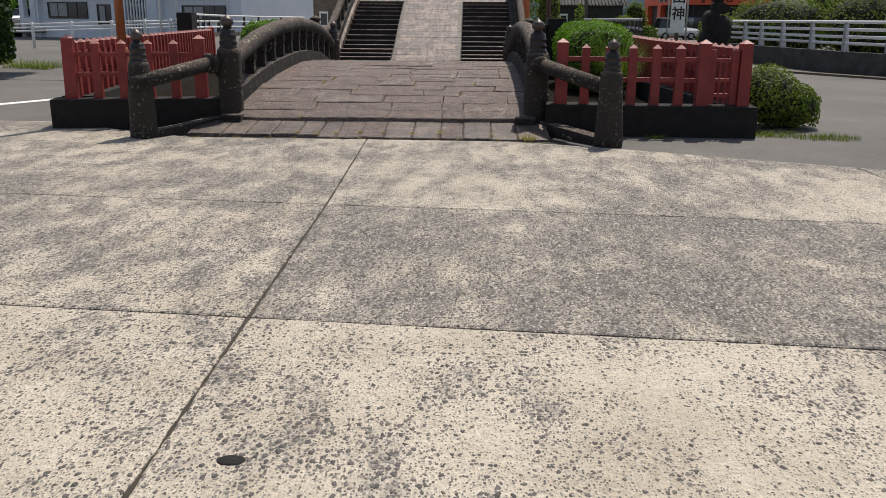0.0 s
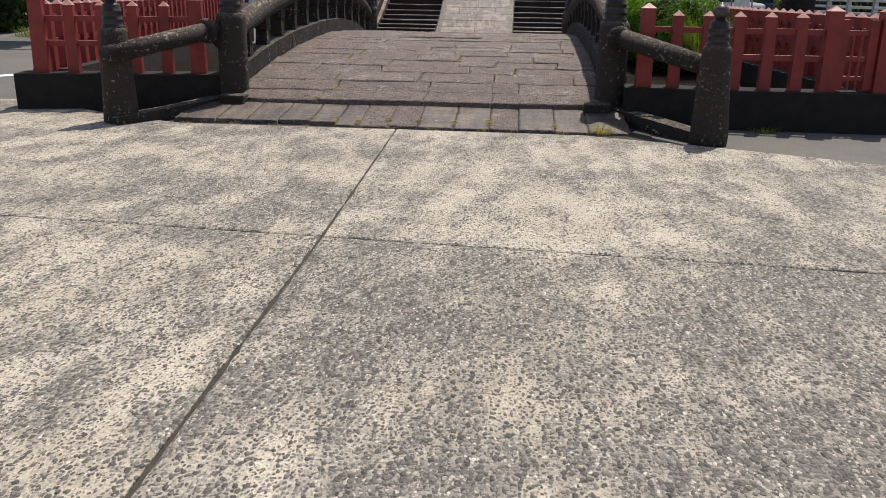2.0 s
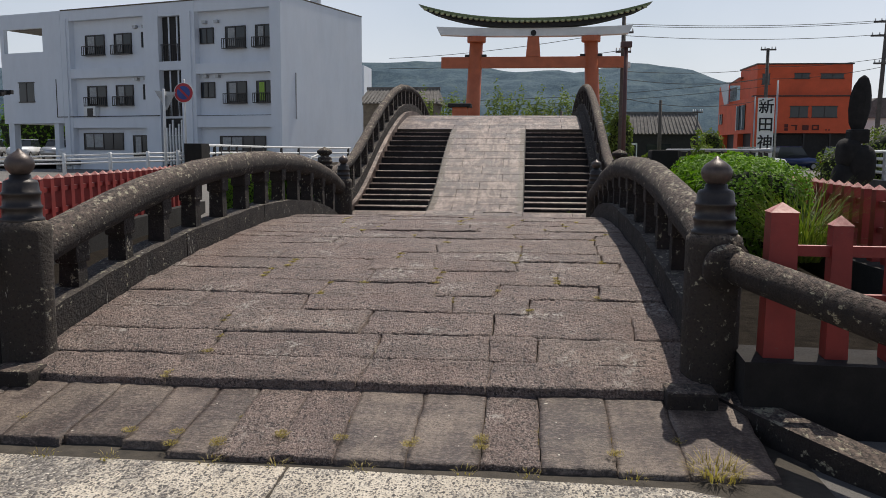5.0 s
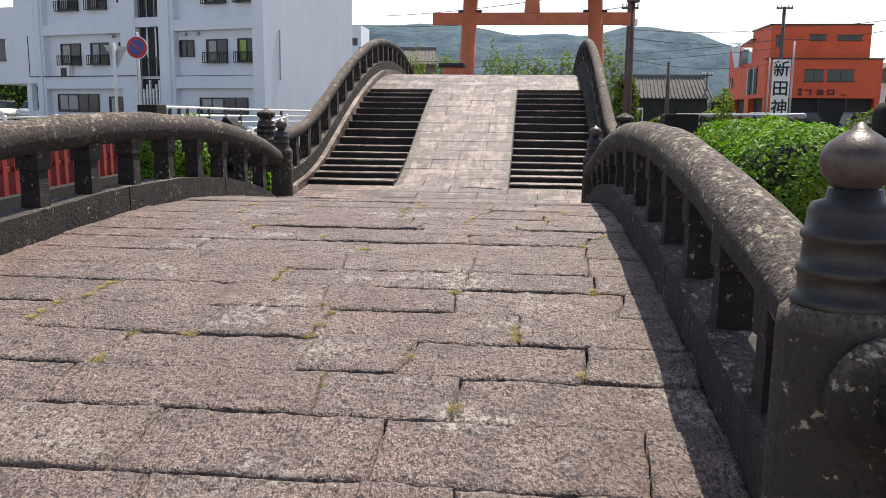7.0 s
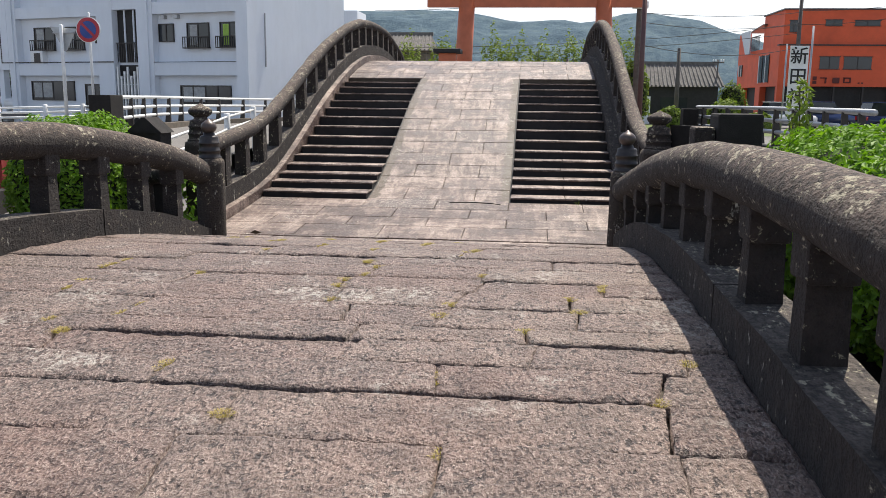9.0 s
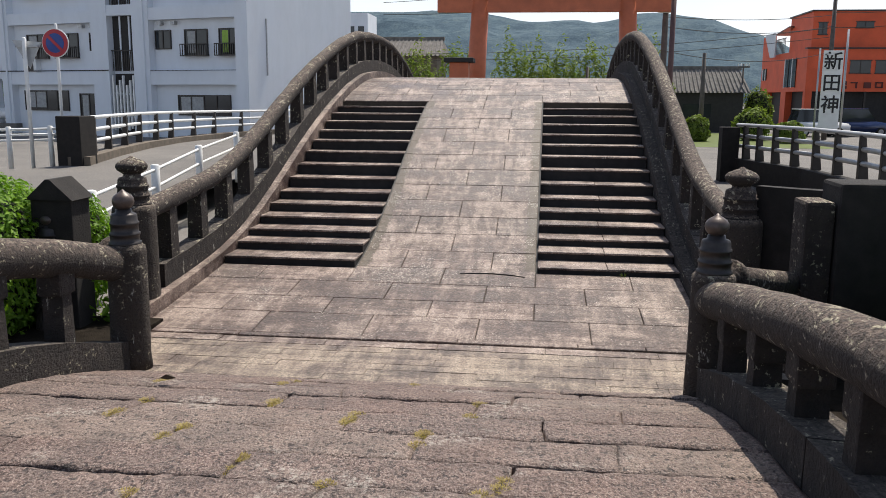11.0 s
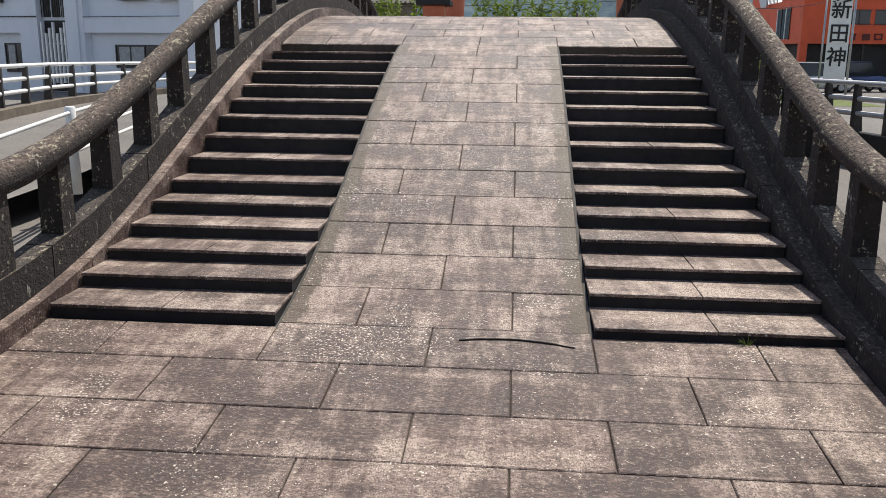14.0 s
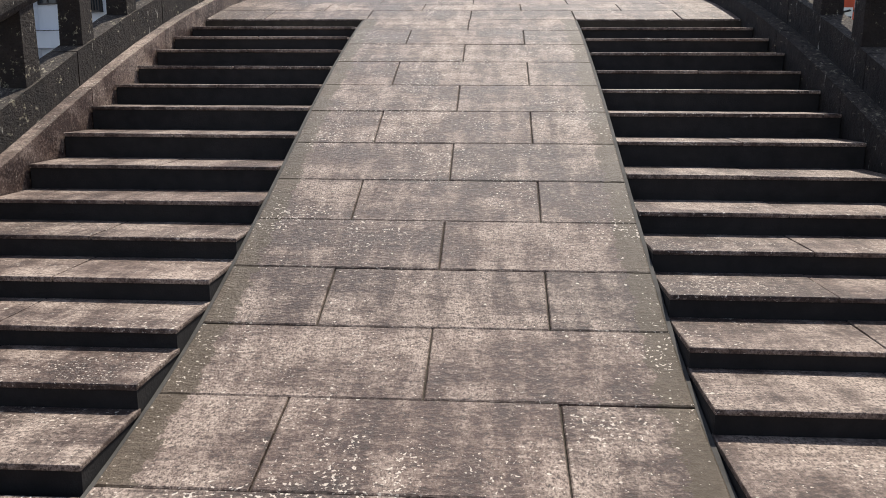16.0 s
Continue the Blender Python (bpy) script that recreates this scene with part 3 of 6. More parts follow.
part("joint_bed", ([(-9.0, -6.0, -0.012), (9.0, -6.0, -0.012), (9.0, 7.3, -0.012), (5.62, 8.9, -0.012), (2.9, 10.22, -0.012), (1.8, 10.66, -0.012),
                    (-2.3, 10.7, -0.012), (-3.2, 11.1, -0.012), (-4.6, 12.2, -0.012), (-9.0, 12.4, -0.012)], [tuple(range(10))]), JOINT, forecourt)


def panel(corners, material, gap=0.009):
    """One concrete panel, shrunk by its joint, edges slightly worn."""
    c = Vector((sum(p[0] for p in corners) / len(corners), sum(p[1] for p in corners) / len(corners), 0))
    n = len(corners)
    outer, inner = [], []
    for i, p in enumerate(corners):
        q = Vector((p[0], p[1], 0))
        a = (Vector((*corners[i - 1], 0)) - q).normalized()
        b = (Vector((*corners[(i + 1) % n], 0)) - q).normalized()
        s = abs(a.cross(b).z) + 1e-3
        outer.append(q + (a + b) * (gap / s))
        inner.append(q + (a + b) * ((gap + 0.012) / s))
    vs, fs = [], []
    ring = 60
    for ringpts, z in ((outer, -0.15), (outer, -0.006), (inner, 0.0)):
        for i in range(n):
            p, q = ringpts[i], ringpts[(i + 1) % n]
            for k in range(ring):
                v = p.lerp(q, k / ring)
                w = noise.noise(v * 3.1) * 0.008 + noise.noise(v * 11) * 0.008
                d = (c - v).normalized()
                vs.append((v.x + d.x * w, v.y + d.y * w, z))
    m = n * ring
    for r in range(2):
        for i in range(m):
            j = (i + 1) % m
            fs.append((r * m + i, r * m + j, (r + 1) * m + j, (r + 1) * m + i))
    fs.append(tuple(2 * m + i for i in range(m)))
    part("concrete_panel", (vs, fs), material, forecourt)


def skew(x, y):
    return (x - 0.017 * (y - 4.0), y - 0.095 * x)


X0, X1, X2, X3 = -9.0, 0.11, 5.42, 9.0
for ya, yb, mats in ((-6.0, 1.35, (CONC_MID, CONC_CREAM, CONC_MID)), (1.35, 4.09, (CONC_CREAM, CONC_CREAM, CONC_MID)),
                     (4.09, 6.82, (CONC_MID, CONC_GREY, CONC_MID))):
    for (xa, xb), mt in zip(((X0, X1), (X1, X2), (X2, X3)), mats):
        panel([skew(xa, ya), skew(xb, ya), skew(xb, yb), skew(xa, yb)], mt)
xj, yj = skew(X1, 6.82)
xk, yk = skew(X2, 6.82)
panel([skew(X0, 6.82), (xj, yj), (-0.06, 10.72), (-2.3, 10.7), (-3.2, 11.1), (-4.6, 12.2), (-9.0, 12.4)], CONC_MID)
panel([(xj, yj), (xk, yk), (5.38, 8.98), (2.9, 10.22), (1.8, 10.66), (-0.06, 10.72)], CONC_PALE)
panel([(xk, yk), skew(X3, 6.82), (9.0, 7.3), (5.38, 8.98)], CONC_PALE)

# white line and verge at the road's edge
alone("road_line", bar([(-6.2, 16.4, 0), (-7.2, 14.4, 0), (-10.5, 10.5, 0)], 0.28, -0.1, -0.022), WHITE, "worn white road edge line", "road marking", "structure")
alone("pavement_edge", bar([(10.6, 27.2, 0), (11.7, 25.3, 0), (13.6, 22.0, 0), (15.5, 17.5, 0)], 0.35, -0.1, 0.03), KERB, "pale concrete edging beside the side road", "kerb", "structure")

# the left road that climbs beside the bridge
road_mid = [(-4.6, 20.5, -0.02), (-4.9, 24, 0.12), (-5.1, 28, 0.33), (-5.3, 34, 0.5), (-5.6, 44, 0.5), (-5.0, 60, 0.42)]
road_far = [(-16, 20.5, -0.02), (-15, 24, 0.12), (-13, 28, 0.33), (-10.0, 34.2, 0.5), (-12.1, 44, 0.5), (-10.3, 60, 0.42)]
vs = [p for pair in zip(road_mid, road_far) for p in pair]
alone("road", (vs, [(2 * i, 2 * i + 2, 2 * i + 3, 2 * i + 1) for i in range(5)]), ASPHALT, "grey asphalt lane climbing beside the stone bridge", "road", "structure")


# ---- small stone bridge ----
def stone_piece(corners, z_of, lift, thick=0.16, seed=0, mat=GRANITE, parent=None, name="paving_stone", rough=0.012, worn=0.026, step=0.02, relief=1.0):
    """One paving stone: an uneven four-sided block with rounded edges and a hammered top, following the deck's height."""
    a, b, c, d = (Vector((*q, 0)) for q in corners)
    o = Vector((seed * 3.7, seed * 1.3, 0))
    width, depth = (b - a).length, (d - a).length
    nu, nv = max(4, int(width / step)), max(4, int(depth / step))
    tilt = (noise.noise(o) * 0.010, noise.noise(o + Vector((3, 1, 0))) * 0.012)
    mid = (a + b + c + d) / 4
    vs, fs = [], []

    def place(u, v):
        q = a.lerp(b, u).lerp(d.lerp(c, u), v)
        w = Vector((noise.noise(q * 4) + 0.6 * noise.noise(q * 15), noise.noise(q * 4 + Vector((5, 5, 0))) + 0.6 * noise.noise(q * 15 + Vector((5, 5, 0))), 0)) * rough
        return q + w
    for j in range(nv + 1):
        # rows crowd towards the edges, where the stone is rounded
        v = 0.5 - 0.5 * math.copysign(abs(1 - 2 * j / nv) ** 0.85, 1 - 2 * j / nv)
        for i in range(nu + 1):
            u = 0.5 - 0.5 * math.copysign(abs(1 - 2 * i / nu) ** 0.85, 1 - 2 * i / nu)
            q = place(u, v)
            near = min(u * width, (1 - u) * width, v * depth, (1 - v) * depth)
            round_ = worn * (0.55 + 0.6 * noise.noise(q * 6 + o))
            drop = 0.55 * max(round_, 0.004) * max(0.0, 1 - near / max(round_, 0.004)) ** 2
            bump = 0.006 * noise.noise(q * 3.1 + o) + 0.006 * noise.noise(q * 13 + o) + 0.006 * noise.noise(Vector((q.x * 30, q.y * 38, seed)))
            vs.append((q.x, q.y, z_of(q.y) + lift + (q.x - mid.x) * tilt[0] + (q.y - mid.y) * tilt[1] + relief * bump - drop))
    row = nu + 1
    for j in range(nv):
        for i in range(nu):
            k = j * row + i
            fs.append((k, k + 1, k + 1 + row, k + row))
    rim = list(range(nu)) + [j * row + nu for j in range(nv)] + [nv * row + i for i in range(nu, 0, -1)] + [j * row for j in range(nv, 0, -1)]
    base = len(vs)
    for k in rim:
        x, y, z = vs[k]
        vs.append((x, y, z - thick))
    for k in range(len(rim)):
        m = (k + 1) % len(rim)
        fs.append((rim[m], rim[k], base + k, base + m))
    return part(name, (vs, fs), mat, parent, "", True)


def giboshi_post(bridge, x, y, z, h, r, cap_mat=CAP, sleeve_mat=SLEEVE, taper=0.0, name="post"):
    """A railing post: rough stone shaft, ringed sleeve and onion-shaped cap."""
    s = h / 1.4
    shaft = part(name, lathe([(r * (1.04 + taper), 0), (r * (1.0 + taper), 0.1 * s), (r * (1 + taper / 2), 0.5 * s), (r, 0.92 * s), (r * 0.96, 0.965 * s), (r * 0.8, 0.985 * s), (r * 0.7, 0.99 * s)],
                             24, (x, y, z), 0.09), POST, bridge, "rough lichen-spotted round stone post", True)
    k = r / 0.145
    part("sleeve", lathe([(0.118 * k, 0.975 * s), (0.118 * k, 1.0 * s), (0.106 * k, 1.005 * s), (0.105 * k, 1.05 * s), (0.111 * k, 1.055 * s), (0.111 * k, 1.07 * s), (0.102 * k, 1.075 * s),
                          (0.099 * k, 1.13 * s), (0.106 * k, 1.135 * s), (0.106 * k, 1.15 * s), (0.098 * k, 1.155 * s), (0.094 * k, 1.2 * s), (0.088 * k, 1.215 * s), (0.06 * k, 1.225 * s), (0.056 * k, 1.25 * s)],
                         20, (x, y, z)), sleeve_mat, shaft, "dark ringed metal sleeve", True)
    cr = k * (0.82 if cap_mat is CAP else 1.08)
    part("cap", lathe([(0.05 * cr, 1.245 * s), (0.066 * cr, 1.26 * s), (0.088 * cr, 1.28 * s), (0.097 * cr, 1.305 * s), (0.094 * cr, 1.33 * s), (0.078 * cr, 1.352 * s), (0.05 * cr, 1.37 * s), (0.022 * cr, 1.385 * s), (0.006 * cr, 1.4 * s)],
                      20, (x, y, z)), cap_mat, shaft, "onion-shaped finial cap", True)
    return shaft


small = thing("small_bridge", "low arched stone bridge with round lichen-covered railings", "bridge", "structure")
ys = steps_between(11.62, 21.2, 0.3)
bm = shape()
vs = []
for y in ys:
    for x, z in ((-2.3, -0.2), (2.3, -0.2), (2.3, SMALL(y) - 0.055), (-2.3, SMALL(y) - 0.055)):
        vs.append((x, y, z))
fs = [(k * 4 + i, k * 4 + (i + 1) % 4, (k + 1) * 4 + (i + 1) % 4, (k + 1) * 4 + i) for k in range(len(ys) - 1) for i in range(4)]
part("deck_core", (vs, fs + [(3, 2, 1, 0), tuple(len(vs) - 4 + i for i in range(4))]), JOINT, small, "dark soil bed under the paving")

for sgn in (-1, 1):
    rail_top = SMALL_RAIL if sgn < 0 else SMALL_RAIL_R

    def flare(y, sgn=sgn):
        """The parapet's line, opening outward towards the far end."""
        t = min(1.0, max(0.0, (y - 20.2) / 1.2))
        return sgn * ((2.16 if sgn < 0 else 2.235) + (0.03 if sgn < 0 else -0.02) * t * t * (3 - 2 * t))
    rail_end = 21.28 if sgn < 0 else 21.05
    cuts = steps_between(12.0, 21.2 if sgn < 0 else 20.85, 2.3)
    for a, b in zip(cuts[:-1], cuts[1:]):
        part("base_beam", bar([(flare(y), y, SMALL(y)) for y in steps_between(a + 0.008, b - 0.008, 0.2)], 0.25, -0.2, 0.205, 0.012), BASE, small, "low stone base beam")
    part("handrail", tube([(flare(y), y, rail_top(y) - 0.13) for y in steps_between(11.75, rail_end, 0.1)], 0.13, 20, 0.10, sgn), RAIL, small, "thick round stone handrail", True)
    yb = 12.55
    while yb < (21.1 if sgn < 0 else 20.95):
        xs = flare(yb)
        zt = rail_top(yb) - 0.24
        z0 = SMALL(yb) + 0.17
        w = 0.068 + 0.008 * noise.noise((yb * 3, sgn, 0))
        bal = part("baluster", hexa(shape(), [(xs - 0.075, yb - w, z0), (xs + 0.075, yb - w, z0), (xs + 0.075, yb + w, z0), (xs - 0.075, yb + w, z0)],
                                    [(xs - 0.07, yb - w * 0.85, zt - 0.12), (xs + 0.07, yb - w * 0.85, zt - 0.12), (xs + 0.07, yb + w * 0.85, zt - 0.12), (xs - 0.07, yb + w * 0.85, zt - 0.12)]), BASE, small, "square stone baluster")
        part("bearing_block", boxed(xs - 0.085, xs + 0.085, yb - 0.095, yb + 0.095, zt - 0.13, zt + 0.05, 0.018), RAIL, bal, "block carrying the handrail")
        yb += 0.72
    giboshi_post(small, -2.1 if sgn < 0 else 2.175, 11.88, 0.0, 1.53 if sgn < 0 else 1.505, 0.162)
    giboshi_post(small, -2.12 if sgn < 0 else 2.22, 21.35 if sgn < 0 else 21.11, 0.0, 1.41 if sgn < 0 else 1.36, 0.15)
    # splayed wing rails at both ends
    for y0, y1, yp in ((11.8, 10.5, 10.5), (21.45, 22.2, 22.2) if sgn < 0 else (21.2, 22.05, 22.05)):
        xw = (2.93 if sgn < 0 else 2.98) if yp < 15 else (3.27 if sgn < 0 else 3.12)
        xi = (2.2 if sgn > 0 else 2.24) if yp < 15 else (2.2 if sgn < 0 else 2.27)
        hw = (1.37 if sgn < 0 else 1.30) if yp < 15 else (1.12 if sgn < 0 else 1.06)
        giboshi_post(small, xw * sgn, yp + (0.22 if sgn < 0 and yp < 15 else 0), -0.02, hw, 0.135, taper=0.28, name="wing_post")
        part("wing_rail", tube([(xi * sgn, y0, 0.90), ((xi + xw) / 2 * sgn, (y0 + y1) / 2, 0.79), (xw * sgn, y1, 0.68)], 0.098, 12, 0.08, yp), RAIL, small, "sloping round stone wing rail", True)
        ax = Vector((xw * sgn - xi * sgn, y1 - y0, -0.22)).normalized()
        if sgn > 0 and yp < 15:
            # this socket is cut into the post's face
            p0, ax = Vector((2.205, 11.735, 0.88)), Vector((0.28, -0.95, -0.12)).normalized()
        else:
            p0 = Vector((xi * sgn, y0, 0.90)) + ax * 0.12
        part("socket_ring", tube([p0, p0 + ax * 0.035, p0 + ax * 0.07], [0.135, 0.14, 0.128], 18), RAIL, small, "round stone socket of the wing rail", True)
        if yp < 15:
            part("wing_sill", bar([((xi + 0.02) * sgn, y0, 0.1), ((xi + xw) / 2 * sgn, (y0 + y1) / 2 - 0.05, 0.06), (xw * sgn, y1, 0.02)], 0.2, -0.12, 0.05, 0.015), RAIL, small, "low stone sill below the wing rail")
    part("end_stone", boxed(2.02 * sgn - 0.14, 2.02 * sgn + 0.14, 11.5, 11.72, -0.02, 0.2, 0.02), RAIL, small)

# ---- large arched bridge ----
big = thing("arched_bridge", "steep arched stone bridge with stairs on both sides of a slab ramp", "bridge", "structure")
IN_L, IN_R = -1.035, 0.992
OUT_L, OUT_R = -2.60, 2.55
ys = steps_between(22.4, 46.6, 0.3)
vs = []
for y in ys:
    for x, z in ((-2.9, -0.4), (2.9, -0.4), (2.9, RAMP(y) - 0.22), (-2.9, RAMP(y) - 0.22)):
        vs.append((x, y, z))
fs = [(k * 4 + i, k * 4 + (i + 1) % 4, (k + 1) * 4 + (i + 1) % 4, (k + 1) * 4 + i) for k in range(len(ys) - 1) for i in range(4)]
part("arch_body", (vs, fs + [(3, 2, 1, 0), tuple(len(vs) - 4 + i for i in range(4))]), DARK_WALL, big, "dark stone arch body")
ys = steps_between(22.36, 46.6, 0.15)
vs = []
for y in ys:
    for x, z in ((IN_L + 0.01, -0.3), (IN_R - 0.01, -0.3), (IN_R - 0.01, RAMP(y) - 0.014), (IN_L + 0.01, RAMP(y) - 0.014)):
        vs.append((x, y, z))
fs = [(k * 4 + i, k * 4 + (i + 1) % 4, (k + 1) * 4 + (i + 1) % 4, (k + 1) * 4 + i) for k in range(len(ys) - 1) for i in range(4)]
part("ramp_core", (vs, fs + [(3, 2, 1, 0), tuple(len(vs) - 4 + i for i in range(4))]), JOINT, big, "dark bedding under the ramp slabs")
for y0, y1 in ((22.36, 24.48), (30.5, 38.5)):
    ys = steps_between(y0, y1, 0.15)
    vs = []
    for y in ys:
        for x, z in ((OUT_L, -0.3), (OUT_R, -0.3), (OUT_R, RAMP(y) - 0.014), (OUT_L, RAMP(y) - 0.014)):
            vs.append((x, y, z))
    fs = [(k * 4 + i, k * 4 + (i + 1) % 4, (k + 1) * 4 + (i + 1) % 4, (k + 1) * 4 + i) for k in range(len(ys) - 1) for i in range(4)]
    part("landing_core", (vs, fs + [(3, 2, 1, 0), tuple(len(vs) - 4 + i for i in range(4))]), JOINT, big, "dark bedding under the landing slabs")

for sgn in (-1, 1):
    kerb_x = OUT_L - 0.10 if sgn < 0 else OUT_R + 0.10
    cuts = steps_between(22.3, 46.6, 1.45)
    for a, b in zip(cuts[:-1], cuts[1:]):
        # right kerb gets the near-black stone in place of the rail's shadow
        part("kerb_stone", bar([(kerb_x, y, RAMP(y)) for y in steps_between(a + 0.004, b - 0.004, 0.2)], 0.194, -0.25, 0.13), SLAB if sgn < 0 else BASE, big, "sloping kerb stone")
    rail_x = 2.80 * sgn
    cuts = steps_between(23.2, 45.8, 1.62)
    for a, b in zip(cuts[:-1], cuts[1:]):
        part("base_beam", bar([(rail_x, y, RAMP(y)) for y in steps_between(a + 0.006, b - 0.006, 0.2)], 0.2, -0.2, 0.37, 0.008), BASE, big, "stone base beam of the railing")
    part("handrail", tube([(rail_x, y, big_rail(y) - 0.105) for y in steps_between(23.0, 46.0, 0.12)], 0.105, 18, 0.12, 5 + sgn), RAIL, big, "round stone handrail with pale lichen", True)
    yb = 23.52
    while yb < 45.6:
        z0, zt = RAMP(yb) + 0.33, big_rail(yb) - 0.15
        part("baluster", hexa(shape(), [(rail_x - 0.085, yb - 0.092, z0), (rail_x + 0.085, yb - 0.092, z0), (rail_x + 0.085, yb + 0.092, z0), (rail_x - 0.085, yb + 0.092, z0)],
                              [(rail_x - 0.078, yb - 0.084, zt), (rail_x + 0.078, yb - 0.084, zt), (rail_x + 0.078, yb + 0.084, zt), (rail_x - 0.078, yb + 0.084, zt)]), RAIL, big, "square stone baluster")
        yb += 0.79
    giboshi_post(big, -2.83 if sgn < 0 else 2.80, 22.9 if sgn < 0 else 23.05, 0.0, 1.55 if sgn < 0 else 1.53, 0.205, RAIL, RAIL, name="post")

# stairs: noses (along, height) of the treads on both sides of the ramp
NOSE = smooth_curve([(24.53, 0.30), (24.97, 0.40), (25.38, 0.49), (25.8, 0.595), (26.23, 0.71), (26.66, 0.83), (27.1, 0.98), (27.55, 1.14), (27.97, 1.30),
                     (28.38, 1.45), (28.8, 1.59), (29.2, 1.73), (29.62, 1.855), (30.08, 1.965), (30.5, 2.065)])
noses = [24.53, 24.97, 25.38, 25.8, 26.23, 26.66, 27.1, 27.55, 27.97, 28.38, 28.8, 29.2, 29.62, 30.08, 30.5]
TOP_STEP = len(noses) - 1
for sgn in (-1, 1):
    xa, xb = (OUT_L + 0.004, IN_L - 0.02) if sgn < 0 else (IN_R + 0.022, OUT_R - 0.004)
    for k in range(TOP_STEP):
        sink = 0.024 * min(1.0, (TOP_STEP - k) / 4) if sgn > 0 else 0.0
        y0, y1, z = noses[k] - sink, noses[k + 1] - sink, NOSE(noses[k]) - sink
        z_low = NOSE(noses[k - 1]) - sink if k else RAMP(y0) - 0.02
        xm = (xa + xb) / 2 + 0.10 * noise.noise((k * 1.9, sgn * 3, 0))
        part("riser", boxed(xa + 0.004, xb - 0.004, y0 + 0.012, y1 + 0.02, z_low - 0.05, z - 0.018), RISER, big, "stained stone riser with shade in its colour")
        for a, b in ((xa, xm - 0.003), (xm + 0.003, xb)):
            dz = 0.004 * noise.noise((k * 3.1, a * 5, 0))
            tilt = [0.006 * noise.noise((k * 2.3, a * 3, q * 1.7)) for q in range(4)]
            low = [(a, y0 + tilt[0], z - 0.024), (b, y0 + tilt[1], z - 0.024), (b, y1 + 0.03, z - 0.024), (a, y1 + 0.03, z - 0.024)]
            bm = hexa(shape(), low, [(x, y, z + dz + tilt[q] * 0.5) for q, (x, y, _) in enumerate(low)])
            bmesh.ops.bevel(bm, geom=list(bm.edges), offset=0.007, segments=2, affect="EDGES", profile=0.6)
            part("tread", bm, TREAD, big)
    part("riser", boxed(xa, xb, 30.52, 30.6, 1.9, 2.045), RISER, big, "stained stone riser with shade in its colour")
    # side of the slab ramp, seen beside the treads
    ys = steps_between(24.5, 30.5, 0.2)
    edge_x = IN_L - 0.004 if sgn < 0 else IN_R + 0.004
    part("ramp_edge", bar([(edge_x, y, RAMP(y)) for y in ys], 0.03, -0.3, -0.012), DARK_WALL, big, "mossy side face of the ramp")


def slab(x0, x1, y0, y1, thick=0.05, gap=0.004, lift=0.0, mat=SLAB, name="slab", z_of=RAMP):
    a, b, c, d = x0 + gap, x1 - gap, y0 + gap, y1 - gap
    bm = shape()
    zc, zd = z_of(c) + lift, z_of(d) + lift
    hexa(bm, [(a, c, zc - thick), (b, c, zc - thick), (b, d, zd - thick), (a, d, zd - thick)], [(a, c, zc), (b, c, zc), (b, d, zd), (a, d, zd)])
    bmesh.ops.bevel(bm, geom=[e for e in bm.edges if min(v.co.z - (z_of(v.co.y) + lift) for v in e.verts) > -0.01], offset=0.005, segments=1, affect="EDGES")
    return part(name, bm, mat, big)


# ---- red fences on their plinths ----
def fence(label, runs, plinth, group="red fences"):
    """Red timber pickets with pyramid heads on two rails, over a dark stone plinth. runs: (start, end, number, heavy ends)."""
    ob = thing("red_fence", label, "fence", group=group)
    for pts in plinth:
        part("plinth", bar(pts, 0.42, -0.05, 0.385, 0.01), PLINTH, ob, "dark damp stone plinth")
    for (xa, ya), (xb, yb), n, heavy in runs:
        d = Vector((xb - xa, yb - ya, 0)).normalized()
        s = Vector((-d.y, d.x, 0))
        for k in range(n):
            t = k / (n - 1)
            c = Vector((xa + (xb - xa) * t, ya + (yb - ya) * t, 0))
            big_one = (k == 0 and "a" in heavy) or (k == n - 1 and "b" in heavy)
            w, h = (0.072, 1.2) if big_one else (0.052, 1.13)
            z0 = 0.38
            q = [c - d * w - s * w, c + d * w - s * w, c + d * w + s * w, c - d * w + s * w]
            wide = [c + (p - c) * 1.16 for p in q]
            bm = hexa(shape(), [p + Vector((0, 0, z0)) for p in wide], [p + Vector((0, 0, h)) for p in q])
            tip = bm.verts.new(c + Vector((0, 0, h + 0.055)))
            top = [bm.verts.new(c + (p - c) * 1.08 + Vector((0, 0, h))) for p in q]
            for i in range(4):
                bm.faces.new((top[i], top[(i + 1) % 4], tip))
            bm.faces.new(top[::-1])
            part("picket", bm, RED, ob, "thick corner picket" if big_one else "")
        for z in (0.715, 0.985):
            part("rail", bar([(xa, ya, 0), ((xa + xb) / 2, (ya + yb) / 2, 0), (xb, yb, 0)], 0.045, z - 0.03, z + 0.03), RED, ob)
    return ob


fence("faded red picket fence on a dark stone plinth beside the bridge",
      [((-2.54, 11.98), (-4.25, 11.66), 6, "ab"), ((-4.33, 12.0), (-5.0, 16.5), 14, ""), ((-5.0, 16.8), (-5.95, 24.0), 24, "b")],
      [[(-2.2, 12.05, 0), (-3.3, 11.85, 0), (-4.5, 11.6, 0)], [(-4.35, 12.0, 0), (-5.0, 16.5, 0), (-5.98, 24.2, 0)]])
